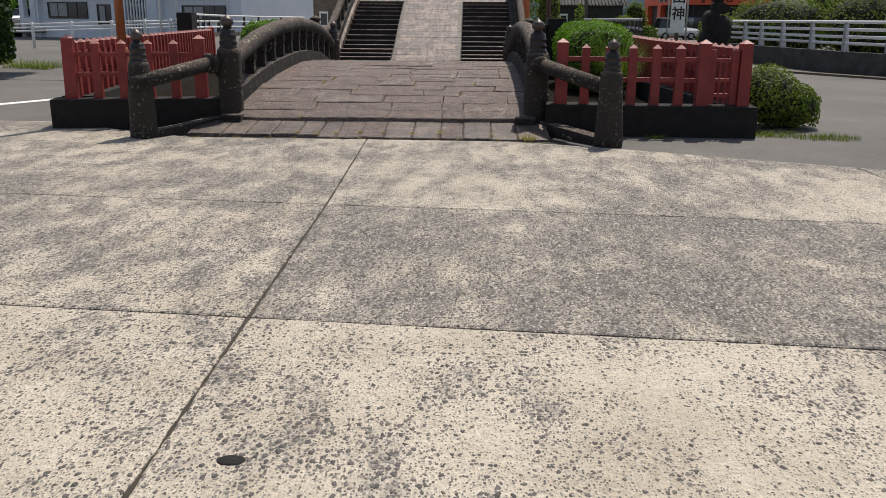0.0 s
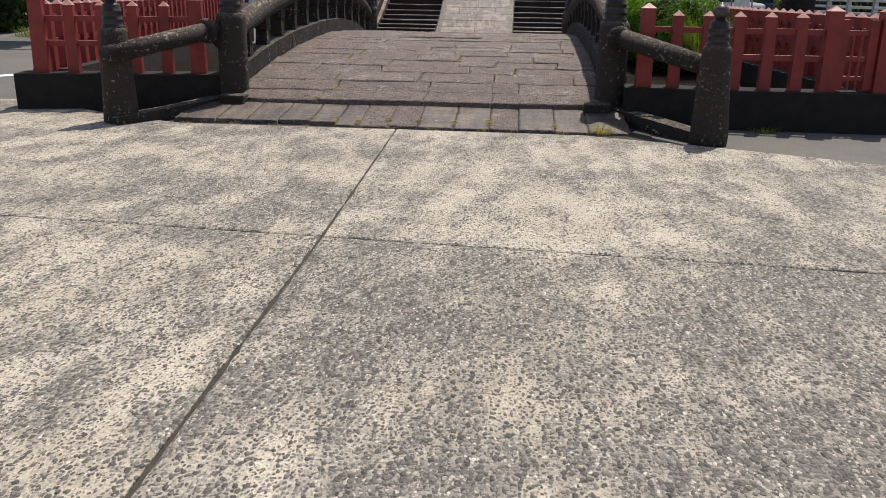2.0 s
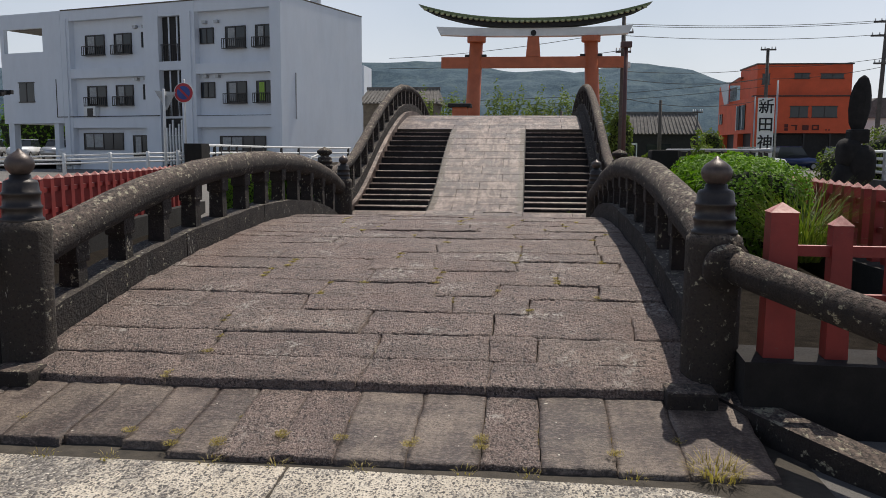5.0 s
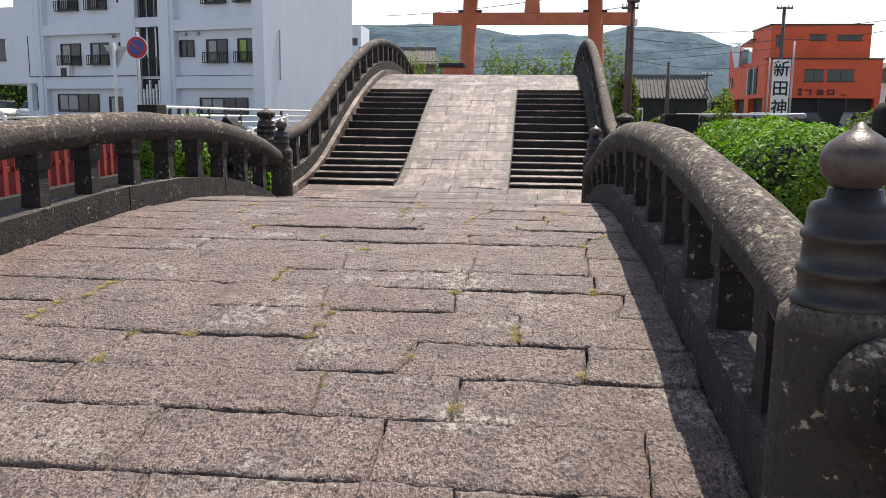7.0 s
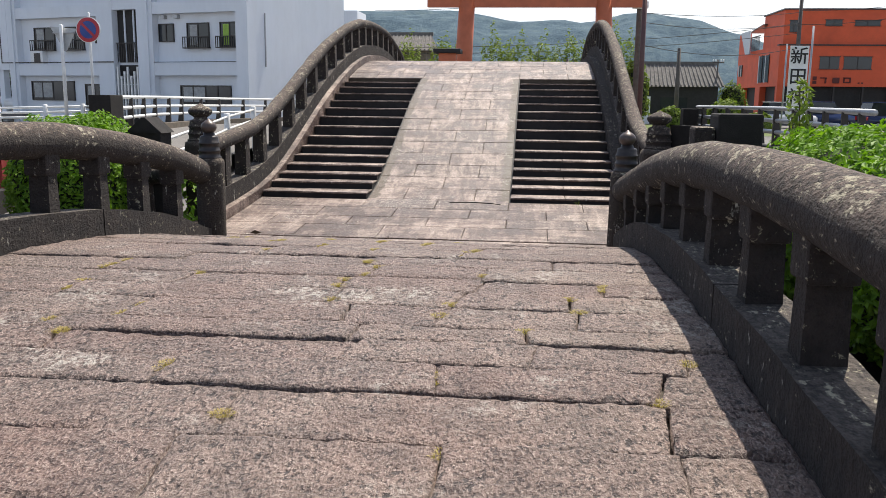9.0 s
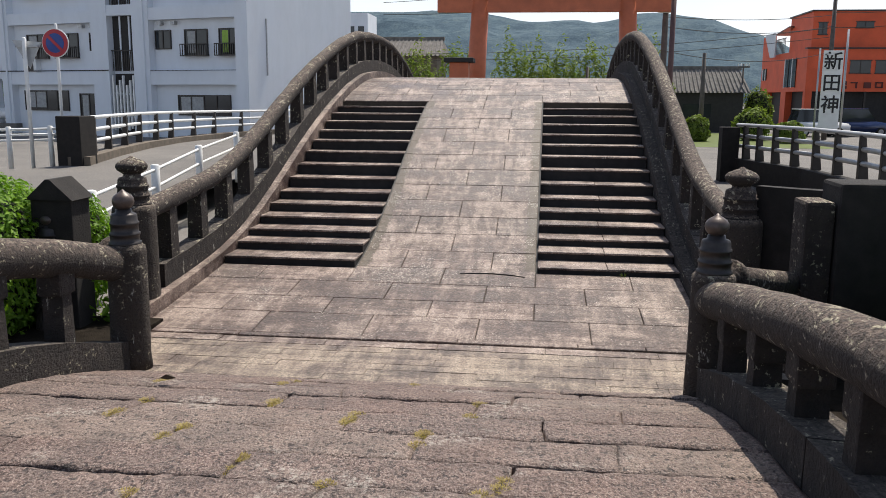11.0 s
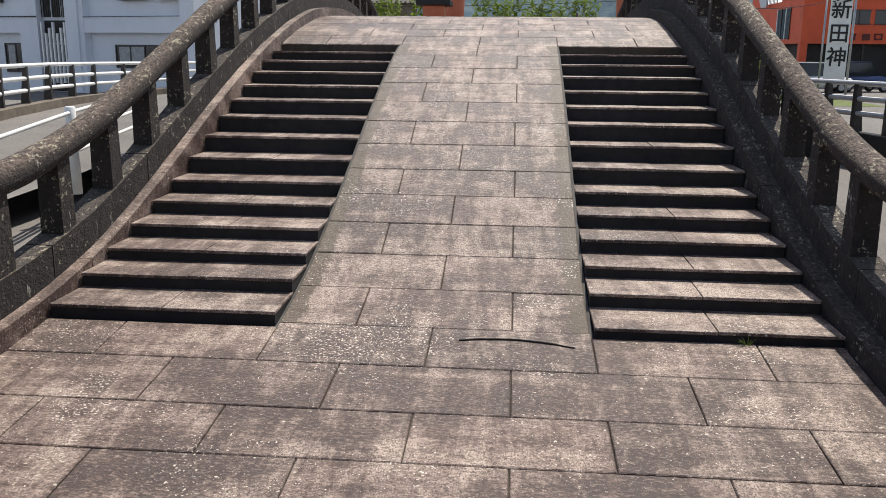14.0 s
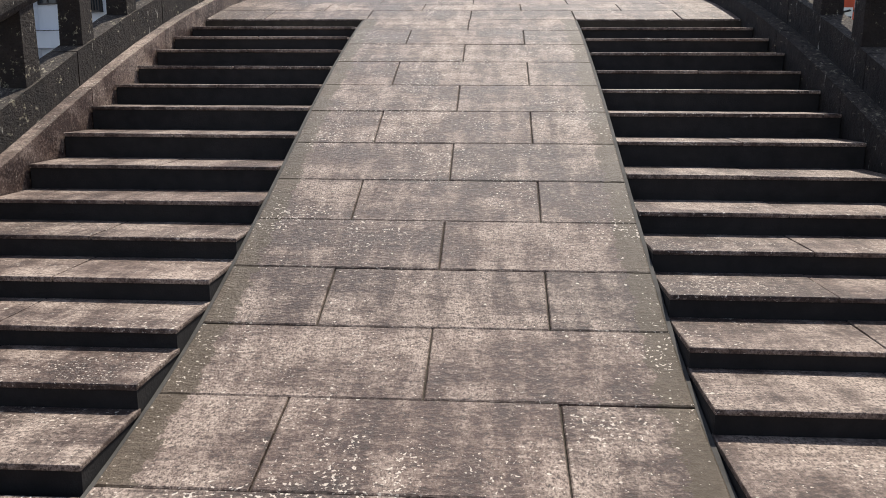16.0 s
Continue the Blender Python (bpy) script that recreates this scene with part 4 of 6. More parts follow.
fence("faded red picket fence on a dark plinth around the hedge",
      [((2.5, 11.7), (4.39, 11.63), 7, "ab"), ((4.93, 11.63), (4.72, 16.0), 15, "a"), ((4.72, 16.3), (4.95, 21.5), 17, "b")],
      [[(2.3, 11.72, 0), (3.5, 11.66, 0), (5.1, 11.6, 0)], [(4.93, 11.85, 0), (4.72, 16.0, 0), (4.95, 21.6, 0)]])
gate = thing("lattice_gate", "small red lattice gate panel in the picket fence", "gate")
for x in (4.50, 4.80):
    part("stile", boxed(x - 0.045, x + 0.045, 11.59, 11.68, 0.40, 1.12), RED, gate)
for z in (0.52, 0.72, 0.985):
    part("gate_rail", boxed(4.545, 4.755, 11.61, 11.66, z - 0.025, z + 0.025), RED, gate)
for x in (4.61, 4.69):
    part("slat", boxed(x - 0.012, x + 0.012, 11.615, 11.645, 0.40, 0.98), RED, gate)

# ---- planting by the small bridge ----
# soil sheets, coloured near black to include the shade behind pickets and balusters
sheet("planting_bed", [(2.45, 11.9), (4.85, 11.8), (4.7, 16), (4.95, 21.6), (2.45, 21.6)], 0.06, SOIL, "soil bed inside the red fence, darkened as shade", "soil")
sheet("planting_bed", [(-2.45, 12.1), (-2.45, 22.6), (-5.75, 22.6), (-4.95, 16.5), (-4.3, 11.9)][::-1], 0.06, SOIL, "soil bed beside the low bridge, darkened as shade", "soil")

shrub("hedge", "bright green clipped hedge behind the stone railing", "hedge",
      [(3.85, 18.0, 0.72, 0.66, 1.0, 0.66), (3.95, 19.4, 0.74, 0.74, 1.2, 0.68), (4.25, 20.9, 0.68, 0.55, 0.7, 0.6)], 42000, 0.034, LEAF_HEDGE, 2.0, 4.0, "hedges", 0.17)
shrub("hedge", "bright green hedge between the bridge and the red fence", "hedge",
      [(-3.95, 21.9, 0.66, 0.62, 0.85, 0.72), (-3.85, 23.0, 0.56, 0.55, 0.7, 0.6)], 24000, 0.033, LEAF_HEDGE, 2.0, 3.0, "hedges", 0.17)
shrub("bush", "round azalea bush beside the fence corner", "bush", [(5.62, 12.75, 0.42, 0.55, 0.62, 0.45), (6.0, 12.7, 0.28, 0.42, 0.5, 0.36)], 9000, 0.026, LEAF_BUSH, 1.8, 2.1, wob=0.28)
clump = thing("grass_clump", "arching ornamental grass growing behind the red fence", "grass")
part("blade_tuft", blades(4.12, 16.6, 0.3, 0.25, 460, 1.05, 0.85, 0.008, 3), GRASS, clump)
verge = thing("verge_grass", "patch of short grass at the foot of the bush", "grass", "stuff")
part("blades", joined(*[blades(5.2 + 0.35 * i, 11.75 - 0.13 * i + 0.1 * (i % 2), -0.03, 0.26, 240, 0.09, 0.05, 0.004, 20 + i) for i in range(4)]), GRASS, verge)
weeds = thing("weed_plants", "leafy weeds at the foot of the bridge post", "plant")
p, d = lump(420, -2.92, 22.62, 0.3, 0.27, 0.22, 0.36, 2.2, 0.4, 9)
part("foliage", leaves(p, d, 0.06, 2.6, 4), LEAF_HEDGE, weeds)
sprig = thing("sapling", "thin yellow-green sapling rising above the hedge", "plant")
part("stem", tube([(3.96, 21.45, 0.9), (3.95, 21.5, 1.4), (3.93, 21.53, 1.78)], 0.008, 6), BARK, sprig)
p, d = lump(130, 3.94, 21.5, 1.55, 0.11, 0.11, 0.3, 2.0, 0.3, 12)
part("foliage", leaves(p, d, 0.05, 2.6, 5), LEAF_WILD, sprig)

# stone blocks that close the parapets between the bridges
block = thing("stone_block", "dark square stone pier with a flat top", "stone pier")
part("shaft", boxed(3.2, 3.66, 21.7, 22.15, -0.05, 1.52, 0.03), PLINTH, block)
part("side_slab", boxed(2.98, 3.19, 21.75, 22.1, -0.05, 1.38, 0.03), RAIL, block, "narrower lichen-streaked slab")
screen = thing("stone_screen", "low dark stone slab between the bridge post and the pier", "stone slab")
part("panel", bar([(2.98, 23.15, 0), (3.25, 22.95, 0), (3.55, 22.75, 0)], 0.16, -0.05, 1.36, 0.012), PLINTH, screen)
block = thing("stone_block", "dark stone pier with a gabled top", "stone pier")
bm = boxed(-3.4, -3.02, 22.15, 22.45, -0.05, 1.22, 0.012)
hexa(bm, [(-3.43, 22.12, 1.21), (-2.99, 22.12, 1.21), (-2.99, 22.48, 1.21), (-3.43, 22.48, 1.21)],
     [(-3.23, 22.12, 1.39), (-3.19, 22.12, 1.39), (-3.19, 22.48, 1.39), (-3.23, 22.48, 1.39)])
part("shaft", bm, PLINTH, block)


# ---- guard rails ----
def pipe_rail(label, path, heights, radius, post_at, post_r, group, mat=WHITE_METAL, post_mat=None, post_box=False):
    """A guard rail of horizontal pipes on posts; path of (x, y, ground)."""
    ob = thing("guard_rail", label, "guard rail", group=group)
    for h in heights:
        part("pipe", tube([(x, y, z + h) for x, y, z in path], radius, 8), mat, ob, "", True)
    for t in post_at:
        i = min(int(t), len(path) - 2)
        a, b = Vector(path[i]), Vector(path[i + 1])
        c = a.lerp(b, t - i)
        top = max(heights) + (0.06 if not post_box else -0.02)
        if post_box:
            d = (b - a).normalized()
            s = Vector((-d.y, d.x, 0)) * 0.055
            d = d * 0.055
            bm = hexa(shape(), [c - d - s, c + d - s * 1.0, c + d + s * 2.6, c - d + s * 2.6], [p + Vector((0, 0, top)) for p in (c - d - s, c + d - s, c + d + s * 0.6, c - d + s * 0.6)])
            part("post", bm, post_mat or mat, ob)
        else:
            part("post", lathe([(post_r, -0.1), (post_r, top), (post_r * 0.7, top + 0.012)], 12, tuple(c)), post_mat or mat, ob, "", True)
    return ob


pipe_rail("white three-bar pipe railing on round posts beside the bridge", [(-3.95, 22.9, 0.0), (-4.05, 24.3, 0.12), (-4.28, 26.4, 0.25), (-4.7, 28.9, 0.38), (-5.2, 32.0, 0.48)],
          (0.86, 0.62, 0.40), 0.024, (1.0, 2.0, 3.0, 4.0), 0.06, "white railings")
# raised kerb and railing of the road bridge
kerb_l = [(-9.75, 33.9, 0.5), (-10.7, 37.2, 0.5), (-11.5, 40.6, 0.5), (-12.0, 44.0, 0.48), (-12.2, 48.5, 0.45), (-11.7, 53.5, 0.42), (-10.2, 60, 0.4)]
alone("kerb", bar(kerb_l, 0.5, -0.5, 0.2), KERB, "raised stained concrete kerb of the road bridge", "kerb", "structure")
pipe_rail("white three-bar railing on dark posts over the concrete kerb", [(x, y, z + 0.2) for x, y, z in kerb_l],
          (0.88, 0.58, 0.30), 0.05, [0.45 + 0.5 * k for k in range(12)], 0.05, "white railings", WHITE_METAL, FRAME, True)
pier = thing("bridge_pier", "dark brown square stone pier ending the road bridge railing", "stone pier")
part("shaft", boxed(-10.25, -9.65, 33.85, 34.55, 0.3, 1.64, 0.02), PLINTH, pier)
pipe_rail("white three-bar railing on white posts beside the lane", [(-10.3, 34.25, 0.5), (-13.0, 34.1, 0.42), (-16.0, 33.8, 0.32), (-20, 33.4, 0.18), (-26, 32.8, 0.02)],
          (0.84, 0.71, 0.58), 0.028, [0.12, 0.5, 0.98, 1.5, 2.0, 2.4, 2.8, 3.3, 3.7], 0.06, "white railings")
kerb_r = [(6.2, 38.9, 0.0), (6.55, 37.2, 0.0), (7.0, 35.2, 0.0), (7.1, 32.0, 0.0), (6.9, 29.0, 0.0), (6.3, 25.8, 0.0), (5.6, 23.9, 0.0), (4.4, 22.6, 0.0)]
alone("retaining_wall", bar(kerb_r, 0.3, -0.3, 0.6, 0.01), PLINTH, "curved dark concrete parapet wall beside the channel", "wall", "structure")
pipe_rail("grey three-bar steel railing on flared posts over the parapet", [(x, y, 0.6 + 0.005 * i) for i, (x, y, z) in enumerate(kerb_r[:6])],
          (0.88, 0.60, 0.33), 0.05, [0.3, 0.75, 1.2, 1.65, 2.1, 2.5, 2.9, 3.3, 3.7, 4.2, 4.7], 0.05, "white railings", GREY_STEEL, FRAME, True)
pier = thing("bridge_pier", "black stone pier ending the steel railing", "stone pier")
part("shaft", boxed(5.75, 6.2, 38.6, 39.1, -0.1, 1.42, 0.02), PLINTH, pier)
kerb_s = [(11.6, 34.5, 0), (11.9, 31, 0), (12.5, 26.5, 0), (13.7, 22.5, 0), (15.6, 18.5, 0), (18.5, 14.5, 0)]
# dark wall concrete here stands for the shade under the guard rail
alone("kerb", bar(kerb_s, 0.4, -0.1, 0.62, 0.01), DARK_WALL, "raised concrete kerb with painted shade along the curving side road", "kerb", "structure")
pipe_rail("white four-bar guard rail on flat posts along the curving side road", [(x, y, 0.62) for x, y, z in kerb_s],
          (0.86, 0.64, 0.43, 0.24), 0.045, [0.35 + 0.42 * k for k in range(11)], 0.05, "white railings", WHITE_METAL, GREY_STEEL, True)

# ---- signs and poles ----
sg = thing("road_sign", "round red and blue no-parking sign on a white pole", "road sign")
part("pole", lathe([(0.035, 0.3), (0.035, 3.75), (0.02, 3.77)], 10, (-10.4, 34.4, 0)), WHITE_METAL, sg, "white steel pole", True)


def disc(cx, y, cz, r, t, n=32, sq=1.0):
    vs = [(cx + r * math.cos(6.2832 * i / n), y, cz + sq * r * math.sin(6.2832 * i / n)) for i in range(n)]
    vs += [(x, y + t, z) for x, _, z in vs]
    return vs, [tuple(range(n)), tuple(range(n, 2 * n))[::-1]] + [((i + 1) % n, i, n + i, n + (i + 1) % n) for i in range(n)]


part("rim", disc(-10.4, 34.335, 3.32, 0.335, 0.02), WHITE_METAL, sg, "white rim of the plate")
part("plate", disc(-10.4, 34.325, 3.32, 0.315, 0.01), SIGN_RED, sg, "red ring")
part("field", disc(-10.4, 34.318, 3.32, 0.225, 0.008), SIGN_BLUE, sg, "blue centre")
bm = boxed(-0.225, 0.225, -0.004, 0.0, -0.035, 0.035)
bm.transform(pose(-10.4, 34.314, 3.32, 0, 45, 0))
part("slash", bm, SIGN_RED, sg, "red diagonal bar")
sg = thing("road_sign", "back of a triangular sign on a grey pole", "road sign")
part("pole", lathe([(0.045, 0.3), (0.045, 3.4), (0.03, 3.42)], 10, (-10.9, 33.9, 0)), WHITE_METAL, sg, "white steel pole", True)
vs = [(-11.25, 33.98, 3.37), (-10.53, 33.98, 3.32), (-10.85, 33.98, 2.72)]
part("plate", (vs + [(x, y + 0.02, z) for x, y, z in vs], [(0, 1, 2), (5, 4, 3), (0, 3, 4, 1), (1, 4, 5, 2), (2, 5, 3, 0)]), GREY_STEEL, sg, "bare metal back of a triangular plate")
part("bracket", boxed(-11.15, -10.6, 33.93, 33.98, 3.2, 3.24), GREY_STEEL, sg)
pole = thing("flag_pole", "orange-brown painted pole with a thicker sleeve at its foot", "pole")
part("shaft", lathe([(0.066, 0), (0.062, 6.0), (0.02, 6.05)], 16, (-3.88, 12.6, -0.03)), ORANGE, pole, "", True)
part("foot_sleeve", lathe([(0.085, 0), (0.082, 1.05), (0.066, 1.08)], 16, (-3.88, 12.6, -0.03)), ORANGE, pole, "", True)


def utility_pole(label, x, y, h, arms, lean=0.0, mat=POLE, r=0.13):
    ob = thing("utility_pole", label, "utility pole", group="utility poles")
    part("mast", tube([(x, y, -0.1), (x + lean * 0.5, y, h * 0.5), (x + lean, y, h)], [r * 1.2, r, r * 0.8], 12), mat, ob, "", True)
    for z, w in arms:
        px = x + lean * z / h
        part("crossarm", boxed(px - w, px + w, y - 0.15, y - 0.06, z - 0.05, z + 0.05), mat, ob)
        for s in (-0.9, -0.45, 0.45, 0.9):
            part("insulator", lathe([(0.03, 0), (0.05, 0.05), (0.03, 0.1), (0.045, 0.13), (0.01, 0.17)], 8, (px + s * w, y - 0.1, z + 0.05)), WHITE, ob)
    return ob


up = utility_pole("weathered utility pole with a white transformer box", 6.0, 53.0, 8.4, ((7.6, 0.5), (6.6, 0.4)))
part("transformer", boxed(5.65, 6.35, 52.55, 52.9, 5.75, 6.05, 0.03), WHITE, up, "white box lamp on the pole")
utility_pole("tall utility pole behind the white vertical banner", 16.9, 66.0, 8.2, ((8.1, 0.5),))
utility_pole("dark leaning utility pole behind the clipped trees", 21.75, 60.0, 9.8, ((8.2, 0.9), (9.0, 0.8), (6.6, 0.6)), 0.3)
utility_pole("thin dark post in front of the tiled house", 10.0, 66.0, 4.8, ())
utility_pole("thin dark post behind the tiled house", 14.4, 76.0, 4.6, ((4.4, 0.4),), 0, POLE, 0.07)
utility_pole("dark post in the scrub beyond the bridge", 2.9, 55.0, 3.6, (), 0, POLE, 0.08)
lp = thing("lamp_post", "dark red-brown lamp post with a flat head", "street lamp")
part("mast", lathe([(0.11, 0), (0.09, 6.5)], 12, (5.55, 47.5, -0.03)), BROWN_POST, lp, "", True)
part("lamp_head", boxed(5.3, 5.8, 47.3, 47.7, 6.2, 6.47, 0.03), BROWN_POST, lp)


def wire(a, b, sag, r=0.016):
    a, b = Vector(a), Vector(b)
    pts = []
    for k in range(21):
        t = k / 20
        p = a.lerp(b, t)
        p.z -= sag * 4 * t * (1 - t)
        pts.append(p)
    ob = alone("overhead_wire", tube(pts, r, 5), BLACK_INK, "thin black overhead wire between utility poles", "wire", group="overhead wires")
    return ob


for a, b, sag in (((-9, 68, 7.9), (6.0, 53, 7.7), 0.25), ((-9, 68, 7.2), (6.0, 53, 6.7), 0.3), ((6.0, 53, 8.05), (22.0, 60, 9.1), 0.2), ((6.0, 53, 7.95), (22.0, 60, 9.0), 0.2), ((6.0, 53, 7.45), (22.0, 60, 8.3), 0.25), ((22.0, 60, 9.1), (44, 64, 10.5), 0.5), ((22.0, 60, 8.3), (44, 64, 9.6), 0.5), ((22.0, 60, 6.7), (44, 64, 7.6), 0.5),
                  ((-8, 58, 4.3), (16.9, 66, 6.2), 0.4), ((-8, 58, 4.0), (16.9, 66, 5.7), 0.4), ((6.0, 53, 5.6), (17.0, 66, 6.9), 0.2), ((6.0, 53, 5.2), (17.0, 66, 6.3), 0.35),
                  ((6.0, 53, 4.2), (17.0, 66, 4.9), 0.5), ((16.9, 66, 7.0), (21.9, 60, 6.9), 0.15), ((16.9, 66, 6.2), (21.9, 60, 6.4), 0.2)):
    wire(a, b, sag)

# ---- great torii ----
tor = thing("torii", "tall vermilion torii gate with a dark tiled roof beam", "torii gate")
TX, TY = 1.25, 50.0
for s in (-1, 1):
    pil = part("pillar", tube([(TX + s * 3.12, TY, 0.0), (TX + s * 3.0, TY, 3.5), (TX + s * 2.84, TY, 6.9)], [0.40, 0.365, 0.33], 24), TORII_RED, tor, "", True)
    part("collar", lathe([(0.44, 6.62), (0.47, 6.66), (0.47, 6.9)], 24, (TX + s * 2.84, TY, 0.15)), TORII_RED, pil)
    part("foot", lathe([(0.55, 0), (0.55, 0.7), (0.5, 0.75)], 24, (TX + s * 3.1, TY, 0)), BLACK_WOOD, pil)
    for q in (-1, 1):
        part("wedge", boxed(TX + s * 2.87 + q * 0.42 - 0.12, TX + s * 2.87 + q * 0.42 + 0.12, TY - 0.16, TY + 0.16, 6.06, 6.18), BLACK_WOOD, pil)
part("tie_beam", boxed(TX - 4.6, TX + 4.6, TY - 0.17, TY + 0.17, 5.52, 6.06, 0.01), TORII_RED, tor)
bm = hexa(shape(), [(TX - 0.36, TY - 0.2, 6.06), (TX + 0.36, TY - 0.2, 6.06), (TX + 0.36, TY + 0.2, 6.06), (TX - 0.36, TY + 0.2, 6.06)],
          [(TX - 0.28, TY - 0.2, 7.05), (TX + 0.28, TY - 0.2, 7.05), (TX + 0.28, TY + 0.2, 7.05), (TX - 0.28, TY + 0.2, 7.05)])
part("strut", bm, TORII_RED, tor)


def curve_beam(half_low, half_high, depth, z_low, z_high, rise):
    """A beam whose ends sweep upward; z offsets follow a rising curve."""
    vs, n = [], 28
    for k in range(n + 1):
        u = -1 + 2 * k / n
        up_ = rise * abs(u) ** 2.4
        for hw, z, y in ((half_low, z_low, -depth), (half_low, z_low, depth), (half_high, z_high, depth), (half_high, z_high, -depth)):
            vs.append((TX + hw * u, TY + y, z + up_))
    fs = [(k * 4 + i, k * 4 + (i + 1) % 4, (k + 1) * 4 + (i + 1) % 4, (k + 1) * 4 + i) for k in range(n) for i in range(4)]
    return vs, fs + [(3, 2, 1, 0), tuple(n * 4 + i for i in range(4))]


part("white_beam", curve_beam(4.65, 4.85, 0.26, 7.05, 7.45, 0.1), WHITE, tor, "white plastered upper beam")
part("eave_beam", curve_beam(4.95, 5.5, 0.42, 7.46, 7.73, 0.72), BLACK_WOOD, tor, "black eave beam")
part("roof", curve_beam(5.45, 5.72, 0.55, 7.722, 7.9, 0.72), GREEN_TILE, tor, "dark green tiled ridge")
for k in range(39):
    u = -1 + 2 * (k + 0.5) / 39
    part("eave_tile", lathe([(0.07, 0), (0.1, 0.03), (0.1, 0.1)], 8, (TX + 5.5 * u, TY - 0.57, 7.66 + 0.68 * abs(u) ** 2.4)), GOLD_TILE, tor)
part("boss", disc(TX, TY - 0.3, 7.2, 0.14, 0.05, 20), BLACK_INK, tor, "small black round boss")
shrine_lamp = thing("gate_pier", "low black capped pillar beside the torii foot", "stone pier")
part("shaft", boxed(-2.55, -1.85, 47.2, 47.9, -0.05, 3.45, 0.02), TORII_RED, shrine_lamp)
part("cap", boxed(-2.75, -1.65, 47.0, 48.1, 3.45, 3.62, 0.03), BLACK_WOOD, shrine_lamp)

# ---- white three-storey building ----
wb = thing("apartment_building", "pale blue-grey three-storey concrete apartment building with dark windows", "building")
BC, BU, BV = Vector((-13.5, 56.1, 0)), Vector((-0.953, 0.304, 0)), Vector((0.304, 0.953, 0))
BM = Matrix(((-BU.x, BV.x, 0, BC.x), (-BU.y, BV.y, 0, BC.y), (0, 0, 1, 0), (0, 0, 0, 1)))


def bpart(name, boxes, mat, parent=None, label=""):
    """Boxes in the facade's own frame: u to the left from the corner, v into the house, z up."""
    bm = shape()
    for u0, u1, v0, v1, z0, z1 in boxes:
        box(bm, -u1, -u0, v0, v1, z0, z1)
    bm.transform(BM)
    return part(name, bm, mat, parent or wb, label)


bpart("wall", [(0.02, 17.4, 0.45, 9.8, -0.1, 10.2)], WALL, label="recessed wall of the bays")
bpart("side_wall", [(0.0, 0.35, 0.0, 9.85, -0.1, 10.42)], WALL, label="blank end wall")
bpart("column", [(0.35, 0.75, 0.0, 0.46, -0.1, 10.42)], WALL)
for u0, u1 in ((6.3, 7.42), (9.17, 10.35), (16.7, 17.45)):
    bpart("column", [(u0, u1, 0.02, 0.46, -0.1, 10.42)], WALL)
for z0, z1 in ((9.75, 10.43), (6.0, 6.62), (2.72, 3.4)):
    for u0, u1 in ((0.75, 6.3), (10.35, 16.7)):
        bpart("floor_beam", [(u0, u1, 0.05, 0.46, z0, z1)], WALL)
for z0, z1 in ((9.62, 10.43), (6.3, 6.84)):
    bpart("floor_beam", [(7.42, 9.17, 0.05, 0.46, z0, z1)], WALL)
for z0, z1 in ((6.84, 9.62), (3.45, 6.3), (0.0, 3.3)):
    # flat black sheet on the wall paints the stairwell's inner shade
    bay = bpart("stair_bay", [(7.45, 9.14, 0.42, 0.455, z0, z1)], BLACK_WOOD, label="black panel for stairwell shade")
    if z0 > 1:
        for k in range(12):
            bpart("bar", [(7.5 + 0.138 * k, 7.53 + 0.138 * k, 0.2, 0.23, z0, z0 + 1.05)], FRAME, bay)
        bpart("bar", [(7.45, 9.14, 0.19, 0.24, z0 + 1.03, z0 + 1.08)], FRAME, bay)
        for k in (0.45, 1.1):
            bpart("bar", [(7.45 + k, 7.55 + k, 0.36, 0.41, z0, z1)], WALL, bay)
for k in range(7):
    bpart("vent_pipe", [(7.5 + 0.24 * k, 7.6 + 0.24 * k, 0.05, 0.15, 0.3 + 0.1 * (k % 2), 3.2 - 0.25 * (k % 3))], WHITE_METAL, label="white vertical pipe")
for z0 in (1.0, 2.2):
    bpart("vent_pipe", [(7.4, 9.15, 0.16, 0.2, z0, z0 + 0.06)], WHITE_METAL)


def bwindow(u0, u1, z0, z1, grille=False, curtain=CURTAIN, sash=2):
    w = bpart("window", [(u0, u1, 0.40, 0.44, z0, z1)], GLASS, label="dark glazed window")
    t = 0.05
    bpart("window_frame", [(u0 - t, u1 + t, 0.36, 0.45, z0 - t, z0), (u0 - t, u1 + t, 0.36, 0.45, z1, z1 + t), (u0 - t, u0, 0.36, 0.45, z0, z1), (u1, u1 + t, 0.36, 0.45, z0, z1)], FRAME, w)
    for k in range(1, sash):
        m = u0 + (u1 - u0) * k / sash
        bpart("mullion", [(m - 0.03, m + 0.03, 0.37, 0.4, z0, z1)], FRAME, w)
    bpart("curtain", [(u0 + (u1 - u0) * 0.5, u1 - 0.15, 0.393, 0.399, z0 + 0.12, z1 - 0.05)], curtain, w)
    if grille:
        bpart("railing", [(u0 - 0.15, u1 + 0.15, 0.1, 0.14, z0 + 0.52, z0 + 0.57), (u0 - 0.15, u1 + 0.15, 0.1, 0.36, z0 - 0.05, z0)]
              + [(u0 - 0.15 + (u1 - u0 + 0.27) * k / 11, u0 - 0.12 + (u1 - u0 + 0.27) * k / 11, 0.1, 0.14, z0, z0 + 0.55) for k in range(12)], FRAME, w, "black window railing")


